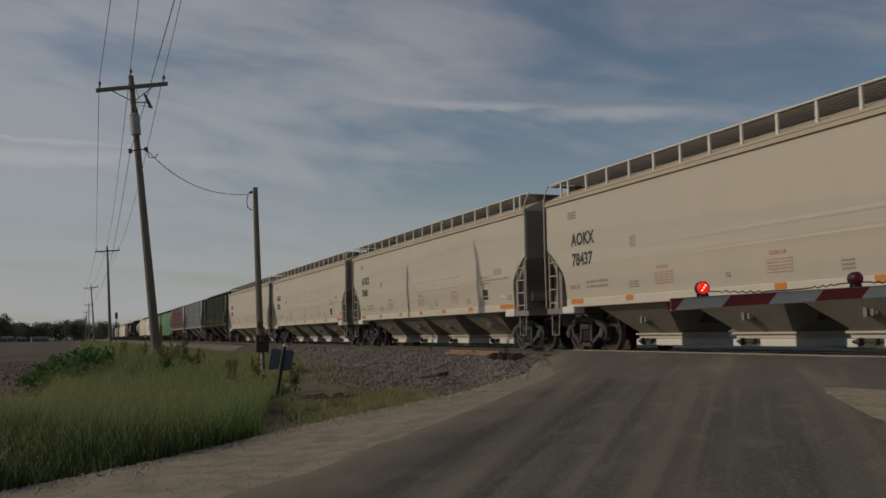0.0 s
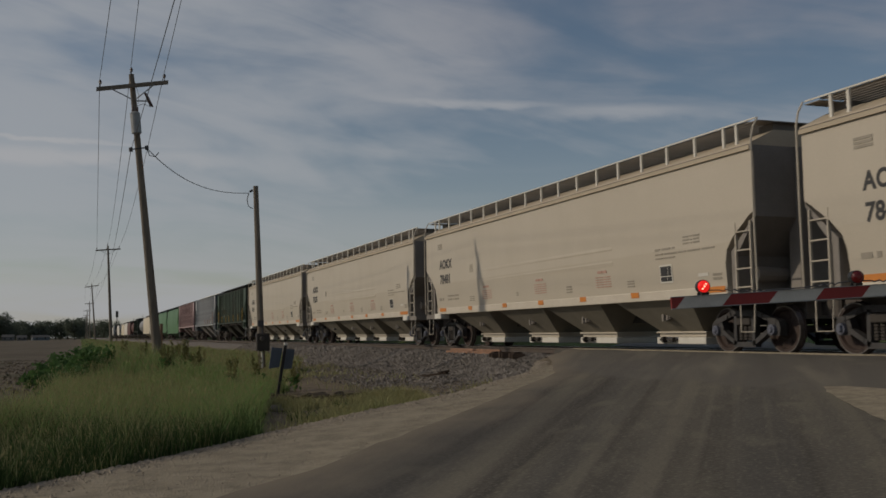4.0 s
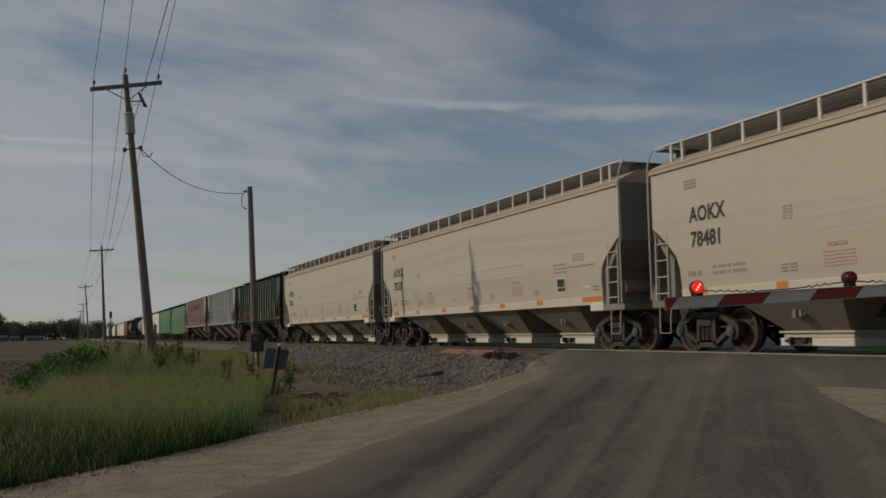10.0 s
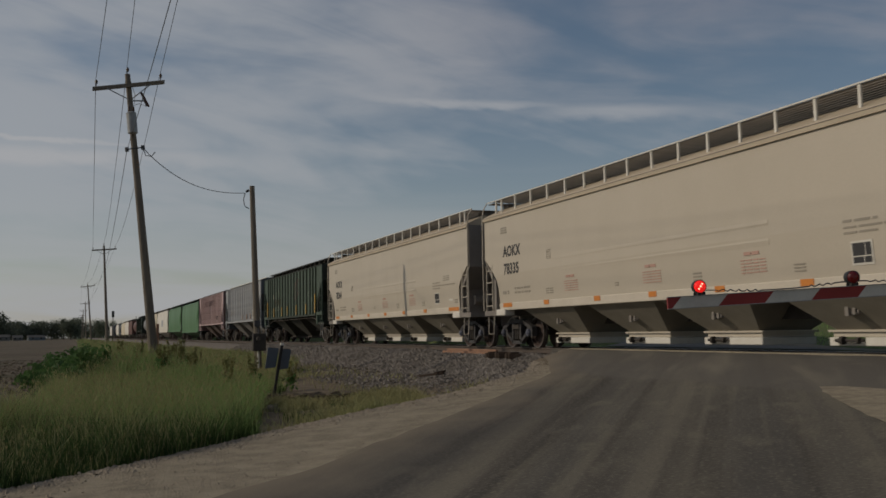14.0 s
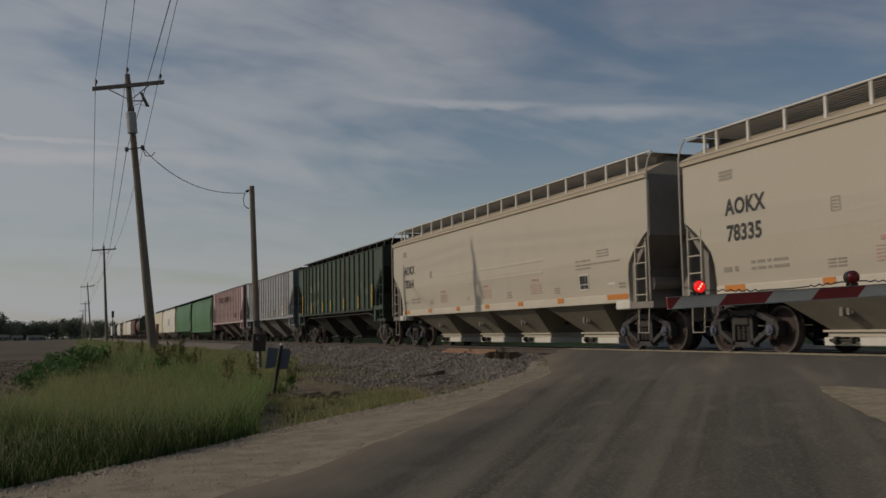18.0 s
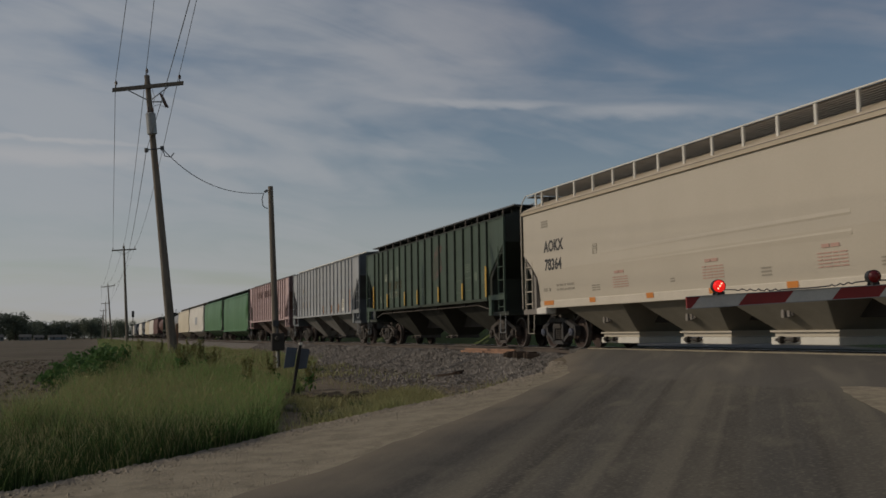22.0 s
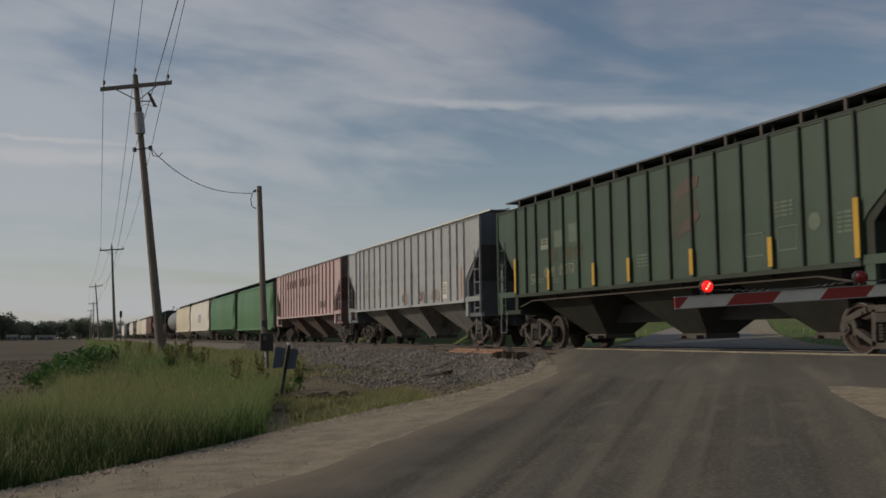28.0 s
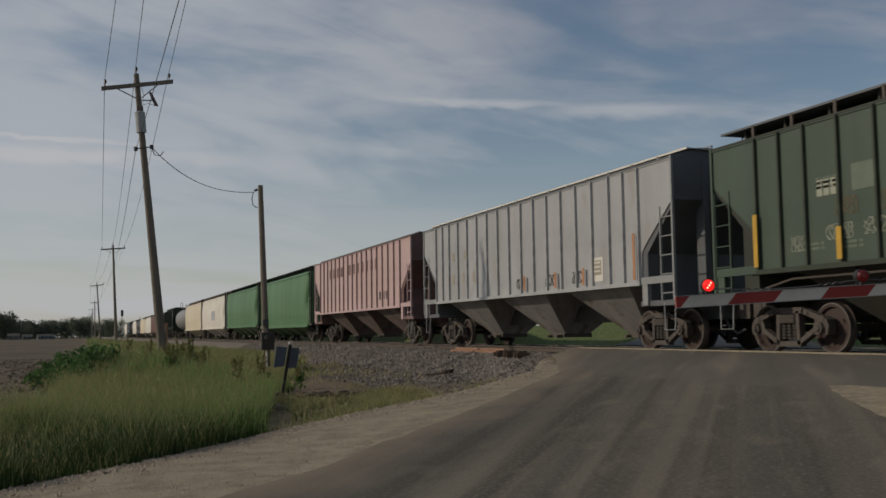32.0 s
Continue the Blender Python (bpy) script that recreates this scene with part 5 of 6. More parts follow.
def ribbed_hopper(x, L, paint, end, kind_label, ribs):
    """A shorter covered hopper with upright side ribs and three bays."""
    H = L / 2
    hw = 1.60
    car = thing("covered_hopper", kind_label, "railcar", (x, TRACK_Y, 0), "ribbed hopper cars")
    CARS.append(car)
    key = "r%.2f%s" % (L, paint)
    zt, zb = (4.23 if paint in ("grey", "pink") else 4.09), 1.50
    wl = {"grey": 0.19, "pink": 0.17}.get(paint, 0.355)
    cut = [(H, 3.35), (H - 1.25, 2.35), (H - 1.36, 2.2), (H - 1.38, zb)]
    prof = [(-a, b) for a, b in cut] + cut[::-1]
    prof = [(-H, zt)] + prof + [(H, zt)]
    shared(key + "b", "body", lambda: prism(B(), prof, -hw, hw), M[paint], car)
    sec = ((-1.63, zt), (-1.63, zt + 0.04), (-0.9, zt + 0.24), (0.9, zt + 0.24), (1.63, zt + 0.04), (1.63, zt))
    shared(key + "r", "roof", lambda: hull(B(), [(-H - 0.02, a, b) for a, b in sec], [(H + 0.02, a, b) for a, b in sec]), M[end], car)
    shared(key + "w", "running_board", lambda: box(box(B(), -H - 0.1, H + 0.1, -1.25, -0.42, zt + wl, zt + wl + 0.025), -H - 0.1, H + 0.1, 0.42, 1.25, zt + wl, zt + wl + 0.025), M["galv"] if paint == "grey" else M["grey_dark"], car, "roof running board")
    # The grey car's edge strip is pale: sunlight on it put into the colour.
    shared(key + "we", "walk_edge", lambda: box(B(), -H - 0.1, H + 0.1, -1.28, -1.25, zt + wl - 0.005, zt + wl + 0.037), M["gate_white"] if paint == "grey" else M["grey_dark"], car)
    shared(key + "h", "roof_hatches", lambda: bevel(box(B(), -H + 1, H - 1, -0.6, 0.6, zt + 0.1, zt + wl - 0.005), 0.03), M[end], car)
    for i in range(14):
        shared("r_ws" + paint, "walk_stand", lambda: box(B(), -0.025, 0.025, -1.12, 1.12, zt + 0.05, zt + wl), M[end], car, at=(-H + 0.5 + (2 * H - 1) / 13 * i, 0, 0))
        shared("r_wp" + paint, "walk_post", lambda: box(B(), -0.035, 0.035, -1.29, -1.25, zt + 0.06, zt + wl + 0.015), M["cast" if paint == "green" else "silver"], car, at=(-H + 0.95 + 1.14 * i, 0, 0))
    span = 2 * (H - 1.42)
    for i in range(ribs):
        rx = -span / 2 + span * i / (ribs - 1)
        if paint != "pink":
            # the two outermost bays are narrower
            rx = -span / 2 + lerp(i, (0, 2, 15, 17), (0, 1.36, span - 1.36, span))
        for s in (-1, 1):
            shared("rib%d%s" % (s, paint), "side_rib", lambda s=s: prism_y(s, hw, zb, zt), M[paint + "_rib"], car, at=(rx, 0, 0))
    # The green sill borrows the dark rib tone, imitating shade along the side's foot.
    shared(key + "s", "side_sill", lambda: box(box(B(), -H + 1.38, H - 1.38, -hw - 0.07, -hw + 0.05, zb - 0.02, zb + 0.07), -H + 1.38, H - 1.38, hw - 0.05, hw + 0.07, zb - 0.02, zb + 0.07), M["green_rib" if paint == "green" else paint], car)
    if paint == "green":
        shared(key + "p", "side_pipe", lambda: pipe(B(), [(-H + 1.3, -1.48, 1.20), (-H + 2.2, -1.50, 1.36), (H - 2.6, -1.50, 1.38), (H - 1.6, -1.48, 1.22)], 0.022), M["cast"], car, "thin grey pipe under the side sill")
        for a in (-4.5, -1.5, 1.5, 4.5):
            shared("r_hang", "pipe_hanger", lambda: box(B(), -0.02, 0.02, -1.53, -1.44, 1.35, 1.52), M["under"], car, at=(a, 0, 0))
    shared(key + "t", "top_chord", lambda: box(box(B(), -H, H, -hw - 0.02, -hw + 0.05, zt - 0.03, zt + 0.01), -H, H, hw - 0.05, hw + 0.02, zt - 0.05, zt + 0.02), M[paint], car)
    for s in (-1, 1):
        r = 0 if s > 0 else math.pi
        e = shared("r_end" + paint, "end_wall", lambda: prism(B(), [(0.0, zt), (0.03, zt), (0.03, 3.3), (-1.15, 2.2), (-1.15, 1.1), (-1.34, 1.1), (-1.34, 2.3), (-0.02, 3.36)], -1.57, 1.57), M[end], car, "dark sloping end", at=(s * H, 0, 0))
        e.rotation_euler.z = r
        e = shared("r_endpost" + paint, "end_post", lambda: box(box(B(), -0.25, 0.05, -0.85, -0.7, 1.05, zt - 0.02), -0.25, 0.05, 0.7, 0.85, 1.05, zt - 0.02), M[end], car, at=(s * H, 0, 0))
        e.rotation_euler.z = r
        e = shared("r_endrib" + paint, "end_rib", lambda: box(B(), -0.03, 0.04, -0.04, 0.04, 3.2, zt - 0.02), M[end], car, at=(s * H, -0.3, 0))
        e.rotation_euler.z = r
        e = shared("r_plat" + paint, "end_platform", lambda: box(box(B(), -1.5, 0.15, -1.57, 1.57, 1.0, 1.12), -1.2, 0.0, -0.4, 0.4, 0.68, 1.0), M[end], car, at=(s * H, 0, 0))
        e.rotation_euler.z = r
        for q in (-1, 1):
            shared("r_lad%d%s" % (q, paint), "ladder", lambda q=q: ladder_mesh(1.12, 3.2, 0.48, q * (hw - 0.01), 0.42), M["galv"] if paint == "grey" else M[paint], car, at=(s * (H - 0.30), 0, 0))
            shared("r_grab%d%s" % (q, paint), "corner_post", lambda q=q: box(B(), -0.03, 0.03, min(q * 1.58, q * 1.64), max(q * 1.58, q * 1.64), 1.1, zt + 0.05), M["galv"] if paint == "grey" else M[paint], car, at=(s * (H - 0.02), 0, 0))
            shared("r_brk%d%s" % (q, paint), "side_bracket", lambda q=q: box(box(B(), -0.65, 0.65, min(q * 1.52, q * 1.63), max(q * 1.52, q * 1.63), 1.50, 1.66), -0.62, -0.40, min(q * 1.52, q * 1.62), max(q * 1.52, q * 1.62), 1.02, 1.5), M["galv"] if paint == "grey" else M[paint], car, at=(s * (H - 0.72), 0, 0))
            shared("r_step%d" % q, "stirrup_step", lambda q=q: pipe(B(), [(-0.22, q * 1.56, 1.1), (-0.2, q * 1.58, 0.46), (0.2, q * 1.58, 0.46), (0.22, q * 1.56, 1.1)], 0.016), M["galv"], car, at=(s * (H - 0.30), 0, 0))
            shared("r_rail%d" % q, "roof_grab", lambda q=q: pipe(B(), [(-0.5, q * 0.62, zt + 0.30), (-0.45, q * 0.62, zt + 0.42), (0.3, q * 0.62, zt + 0.42), (0.32, q * 0.62, zt + 0.1)], 0.018), M["galv"], car, at=(s * (H - 0.2), 0, 0))
    for xc in (-4.4, 0.15, 4.7):
        shared("r_bay" + paint, "hopper_bay", lambda: frustum(B(), 0, 0.38, zb + 0.01, 0.46, 0.40, 1.60, 1.52, shift=0.15), M["%s_low" % paint] if "%s_low" % paint in M else M[end if paint == "green" else paint], car, "darker sloping hopper bay", at=(xc, 0, 0))
        shared("r_gate", "outlet_gate", lambda: bevel(box(box(box(B(), -0.48, 0.48, -0.46, 0.46, 0.27, 0.39), 0.25, 0.4, -0.66, -0.46, 0.26, 0.35), -0.40, -0.28, -0.60, -0.46, 0.27, 0.34), 0.01), M["cast"], car, at=(xc + 0.15, 0, 0))
    shared(key + "c", "centre_sill", lambda: box(B(), -H + 0.2, H - 0.2, -0.28, 0.28, 0.68, 1.15), M["under"], car)
    for s in (-1, 1):
        truck(car, s * (H - 1.5), "cast")
    hook_up(car, H)
    return car


def prism_y(s, hw, zb, zt):
    return hull(B(), [(-0.036, s * (hw - 0.01), zb), (0.036, s * (hw - 0.01), zb), (0.022, s * (hw + 0.065), zb), (-0.022, s * (hw + 0.065), zb)],
                [(-0.036, s * (hw - 0.01), zt), (0.036, s * (hw - 0.01), zt), (0.022, s * (hw + 0.065), zt), (-0.022, s * (hw + 0.065), zt)])


def scribble(x0, z0, wide, tall, y, seed, r=0.012):
    """A sprayed tangle of unreadable strokes, a few millimetres proud."""
    rng = random.Random(seed)
    bm = B()
    count = max(4, int(wide / 0.085))
    for k in range(count):
        cx, pts = x0 + wide * (k + 0.5) / count, []
        f, g, p = rng.uniform(1.5, 3.0), rng.uniform(1.5, 3.5), rng.uniform(0, 6)
        for i in range(15):
            t = i / 14
            pts.append((cx + 0.065 * math.sin(2 * math.pi * f * t + p) * rng.uniform(0.7, 1.2), y, z0 + tall * (0.5 + 0.45 * math.sin(math.pi * g * t + 1.3 * p))))
        for a, b in zip(pts, pts[1:]):
            d = Vector((b[0] - a[0], 0, b[2] - a[2]))
            if d.length > 0.01:
                n = Vector((-d.z, 0, d.x)).normalized() * r
                q = [Vector(a) - n, Vector(b) - n, Vector(b) + n, Vector(a) + n]
                hull(bm, q, [v + Vector((0, 0.008, 0)) for v in q])
    return bm


def round_hopper(x, L, paint, label, moving=False, floor=1.12):
    """A covered hopper with bulging seamless sides, cut in at the ends."""
    H = L / 2
    car = thing("covered_hopper", label, "railcar", (x, TRACK_Y, 0), "smooth-sided hopper cars")
    CARS.append(car)
    key = "c%.2f%s%.2f" % (L, paint, floor)
    dark = "green_dark" if paint == "kelly" else "end_dark"
    half = [(1.50 + 0.13 * math.sin(math.pi * (0.12 + 0.80 * k / 9)), floor + (3.82 - floor) * k / 9) for k in range(10)] + [(1.50, 3.98), (1.34, 4.10)]
    sec = [(-a, b) for a, b in half] + [(a, b) for a, b in half[::-1]]

    def body():
        bm = B()
        n = len(sec)
        rings = []
        for e, kk in ((-1.0, 0.90), (-0.985, 0.97), (-0.96, 1.0), (0.0, 1.0), (0.96, 1.0), (0.985, 0.97), (1.0, 0.90)):
            rings.append([bm.verts.new((e * (H - 0.38 - (0.34 * math.exp(-((b - 2.2) / 0.75) ** 2) if abs(e) > 0.9 else 0)), a * kk, b)) for a, b in sec])
        for p, q in zip(rings, rings[1:]):
            for i in range(n):
                bm.faces.new((p[i], p[(i + 1) % n], q[(i + 1) % n], q[i]))
        bm.faces.new(rings[0])
        bm.faces.new(rings[-1][::-1])
        return bm

    shared(key + "b", "body", body, M[paint], car)
    shared(key + "w", "running_board", lambda: box(box(box(B(), -H - 0.2, H + 0.2, -1.15, -0.7, 4.40, 4.44), -H - 0.2, H + 0.2, 0.7, 1.15, 4.40, 4.44), -H + 0.6, H - 0.6, -0.4, 0.4, 4.1, 4.35), M[dark], car)
    for i in range(14):
        shared("c_ws" + paint, "walk_stand", lambda: box(B(), -0.03, 0.03, -1.14, 1.14, 4.05, 4.40), M[dark], car, at=(-H + 0.5 + (2 * H - 1) / 13 * i, 0, 0))
    shared(key + "s", "side_sill", lambda: bevel(box(box(B(), -H + 0.42, H - 0.42, -1.60, -1.4, floor - 0.10, floor + 0.06), -H + 0.42, H - 0.42, 1.4, 1.60, floor - 0.10, floor + 0.06), 0.015), M[paint], car)
    shared(key + "e", "roof_eave", lambda: box(box(B(), -H + 0.36, H - 0.36, -1.56, -1.50, 3.90, 3.97), -H + 0.36, H - 0.36, 1.50, 1.56, 3.90, 3.97), M[paint], car)
    for s in (-1, 1):
        r = 0 if s > 0 else math.pi
        e = shared("c_end%.2f" % floor, "end_wall", lambda: prism(B(), [(-0.55, 4.1), (-0.42, 4.1), (-0.72, 2.4), (-1.5, 1.15), (-1.6, 1.15), (-0.9, 2.4)], -1.42, 1.42), M["under"], car, at=(s * H, 0, 0))
        e.rotation_euler.z = r
        e = shared("c_plat", "end_platform", lambda: box(B(), -1.5, 0.30, -1.5, 1.5, 0.95, 1.08), M["under"], car, at=(s * H, 0, 0))
        e.rotation_euler.z = r
        for q in (-1, 1):
            shared("c_lad%d" % q, "ladder", lambda q=q: ladder_mesh(1.08, 4.35, 0.42, q * 1.46, 0.40), M["under"], car, at=(s * (H - 0.08), 0, 0))
    for i in range(4):
        xc = (i - 1.5) * (L - 4.2) / 4
        b = shared("c_bay%s%.2f" % (paint, floor), "hopper_bay", lambda: frustum(B(), 0, 0.36, floor - 0.06, 0.40, 0.5, 1.55, 1.42), M[paint] if paint in ("kelly", "white", "cream") else M["end_dark"], car, at=(xc, 0, 0))
        shared("c_gate", "outlet_gate", lambda: box(B(), -0.5, 0.5, -0.55, 0.55, 0.24, 0.37), M["cast"], b)
    shared(key + "c", "centre_sill", lambda: box(B(), -H - 0.2, H + 0.2, -0.28, 0.28, 0.68, 1.0), M["under"], car)
    for s in (-1, 1):
        truck(car, s * (H - 1.6), "cast", moving)
    hook_up(car, H + 0.3)
    return car


def tank_car(x, L, paint, label):
    H = L / 2
    car = thing("tank_car", label, "railcar", (x, TRACK_Y, 0), "tank cars")
    CARS.append(car)

    def shell():
        bm = B()
        prof = [(-H + 0.3, 0.2), (-H + 0.4, 0.8), (-H + 0.75, 1.25), (-H + 1.1, 1.45), (H - 1.1, 1.45), (H - 0.75, 1.25), (H - 0.4, 0.8), (H - 0.3, 0.2)]
        rings = [[bm.verts.new((a, r * math.cos(2 * math.pi * i / 24), 2.65 + r * math.sin(2 * math.pi * i / 24))) for i in range(24)] for a, r in prof]
        for p, q in zip(rings, rings[1:]):
            for i in range(24):
                bm.faces.new((p[i], p[(i + 1) % 24], q[(i + 1) % 24], q[i]))
        bm.faces.new(rings[0])
        bm.faces.new(rings[-1])
        return bm

    shared("t_shell%.1f%s" % (L, paint), "tank_shell", shell, M[paint], car, smooth=True)
    shared("t_dome%.1f" % L, "dome_platform", lambda: box(rod(B(), (0, 0, 4.0), (0, 0, 4.5), 0.5, 0.45, 14), -1.3, 1.3, -1.2, 1.2, 4.12, 4.18), M["under"], car)
    shared("t_rail%.1f" % L, "platform_rail", lambda: pipe(pipe(B(), [(-1.3, -1.2, 4.15), (-1.3, -1.2, 4.8), (1.3, -1.2, 4.8), (1.3, -1.2, 4.15)], 0.03), [(-1.3, 1.2, 4.15), (-1.3, 1.2, 4.8), (1.3, 1.2, 4.8), (1.3, 1.2, 4.15)], 0.03), M["under"], car)
    shared("t_sill%.1f" % L, "underframe", lambda: box(box(box(B(), -H, H, -0.35, 0.35, 0.7, 1.15), -H, -H + 1.6, -1.4, 1.4, 0.95, 1.12), H - 1.6, H, -1.4, 1.4, 0.95, 1.12), M["under"], car)
    for s in (-1, 1):
        truck(car, s * (H - 1.9), "cast", False)
    hook_up(car, H)
    return car


def build_train():
    for i, number in enumerate(("78437", "78481", "78335", "78364")):
        smooth_hopper(-14.75 - 20.34 * i, number)
    g = ribbed_hopper(-95.03, 16.60, "green", "green_dark", "faded dark green ribbed covered hopper railcar with yellow reflectors", 18)
    y = -1.604
    for k in (0, 3, 6, 8, 11, 14, 17):
        a, h = -6.88 + lerp(k, (0, 2, 15, 17), (0, 1.36, 12.40, 13.76)), 1.0 if k in (0, 17) else 0.55
        part("reflector", plate(B(), a - 0.06, a + 0.06, 1.62, 1.62 + h, y - 0.085), M["yellow"], g, "yellow reflective strip")
    for x0, x1, z0, z1 in ((-4.4, -3.8, 2.75, 3.2), (-3.55, -2.95, 2.8, 3.3)):
        part("repainted_patch", plate(B(), x0, x1, z0, z1, y), M["ghost"], g, "faint repainted patch")
    for x0, z0, n in ((-5.25, 2.8, 3), (-0.15, 1.85, 4), (4.75, 2.45, 4), (6.35, 2.0, 5), (-5.6, 1.75, 2), (-4.7, 1.72, 2)):
        tagged(part("pale_stencil", bars(B(), x0, z0 + 0.08 * n, (0.12, 0.2, 0.1), 0.045, 0.04, y, n, 0.08), M["ghost"], g), kind="stuff")
    for x0, x1, z0, z1 in ((3.85, 4.4, 1.85, 2.3), (4.8, 5.35, 1.9, 2.35)):
        bm = B()
        for q in ((x0, x1, z0, z0 + 0.025), (x0, x1, z1 - 0.025, z1)):
            plate(bm, *q, y)
        for q in ((x0, x0 + 0.025, z0, z1), (x1 - 0.025, x1, z0, z1)):
            plate(bm, *q, y - 0.001)
        part("stencil_frame", bm, M["ghost"], g)
    part("round_mark", rod(B(), (5.8, y + 0.01, 2.35), (5.8, y - 0.003, 2.35), 0.16, 0.16, 16), M["ghost"], g)
    part("dark_smear", prism(B(), ((1.1, 2.55), (1.5, 2.4), (2.2, 2.6), (2.35, 3.1), (2.1, 3.5), (1.5, 3.3), (1.15, 3.0)), y - 0.002, y + 0.01), M["smear"], g, "dull brown overpainted smear")
    for q in (((1.45, 3.15), (1.75, 3.35), (2.3, 3.45), (2.4, 3.68), (1.9, 3.72), (1.5, 3.45)), ((1.55, 2.5), (2.1, 2.62), (2.4, 2.85), (2.3, 2.98), (1.8, 2.78))):
        part("red_scrawl", prism(B(), q, y - 0.005, y + 0.01), M["scrawl"], g, "faded red painted mark")
    for k, (x0, w, z0) in enumerate(((-5.95, 0.45, 1.82), (-5.05, 0.62, 1.95), (-4.15, 0.85, 1.98))):
        part("pale_scribble", scribble(x0, z0, w, 0.30, y - 0.004, 40 + k, 0.006), M["paleink"], g, "pale sprayed scribble")
    for k, x0 in enumerate((-4.8, -3.9, -3.3)):
        part("brown_scribble", scribble(x0, 2.35, 0.5, 0.34, y - 0.003, 60 + k, 0.013), M["smear2"], g, "faded brown sprayed scribble")
    part("stencil_mark", bars(B(), -5.25, 2.75, (0.14, 0.14, 0.14), 0.30, 0.03, y), M["paleink"], g)
    w = ribbed_hopper(-113.2, 16.84, "grey", "grey_dark", "weathered light grey ribbed covered hopper railcar", 18)
    tagged(part("stencils", bars(bars(B(), -5.4, 2.9, (0.22, 0.22), 0.3, 0.9, y, 1), -5.4, 2.1, (0.2, 0.2, 0.2), 0.35, 0.75, y, 1), M["faint"], w, "faint grey stencilled marks"), kind="stuff")
    for k, (x0, wd) in enumerate(((0.05, 0.55), (2.0, 0.6), (3.6, 0.55))):
        part("scrawl", scribble(x0, 1.68, wd, 0.34, y - 0.004, 20 + k, 0.006), M["under"], w, "small dark sprayed scrawl")
    for a in (0.75, 2.75, 4.35, 6.85):
        part("reflector", plate(B(), a - 0.05, a + 0.05, 1.62, 2.05 if a < 6 else 2.7, y - 0.085), M["faded_orange"], w, "faded orange strip")
    k = part("placard", plate(B(), 4.72, 5.24, 1.68, 2.28, y - 0.002), M["gate_white"], w, "pale framed placard")
    part("placard_face", plate(B(), 4.79, 5.17, 1.84, 2.21, y - 0.006), M["faint"], k)
    tagged(part("placard_print", bars(B(), 4.82, 2.13, (0.09, 0.09, 0.06), 0.05, 0.03, y - 0.010, 3, 0.11), M["gate_white"], k), kind="stuff")
    p = ribbed_hopper(-131.8, 17.2, "pink", "pink_dark", "faded pink ribbed covered hopper railcar with dark letters", 18)
    for i in range(12):
        if i != 4:
            shared("pk_letter", "letter_block", lambda: plate(plate(plate(B(), 0, 0.13, 3.27, 3.74, y - 0.012), 0.13, 0.36, 3.62, 3.74, y - 0.010), 0.25, 0.36, 3.27, 3.62, y - 0.011), M["pink_dark"], p, at=(-5.1 + 0.78 * i, 0, 0))
    tagged(part("stencils", bars(B(), 4.1, 1.9, (0.2, 0.2, 0.05, 0.2), 0.35, 0.2, y - 0.01, 1), M["ink"], p), kind="stuff")
    round_hopper(-150.6, 16.8, "kelly", "bright green smooth-sided covered hopper railcar", floor=0.95)
    round_hopper(-168.7, 16.9, "kelly", "bright green smooth-sided covered hopper railcar")
    c = round_hopper(-187.7, 18.4, "white", "chalky white covered hopper railcar with a blue-grey mark")
    part("painted_mark", plate(B(), 0.0, 2.6, 1.9, 2.8, -1.640), M["mark_blue"], c, "blue-grey painted mark")
    round_hopper(-206.7, 18.0, "cream", "cream smooth-sided covered hopper railcar")
    tank_car(-224.7, 15.0, "silver", "dull silver tank car with black fittings")
    ribbed_hopper(-242.0, 16.84, "green", "green_dark", "dark sooty ribbed hopper railcar", 18)
    tank_car(-259.5, 15.0, "rust_red", "rusty red-brown tank car")
    round_hopper(-276.0, 15.0, "rust_red", "dull red-brown covered hopper railcar")
    round_hopper(-293.5, 18.0, "white", "chalky white smooth-sided covered hopper railcar")
    round_hopper(-312.5, 18.0, "cream", "cream smooth-sided covered hopper railcar")
    tank_car(-330.5, 15.0, "black_tank", "black tank car far down the train")
    round_hopper(-349.0, 18.0, "white", "chalky white smooth-sided covered hopper railcar")
    tank_car(-367.0, 15.0, "black_tank", "black tank car far down the train")
    ribbed_hopper(-384.5, 16.84, "grey", "grey_dark", "weathered light grey ribbed covered hopper railcar", 18)
    round_hopper(-403.0, 18.0, "white", "chalky white smooth-sided covered hopper railcar")


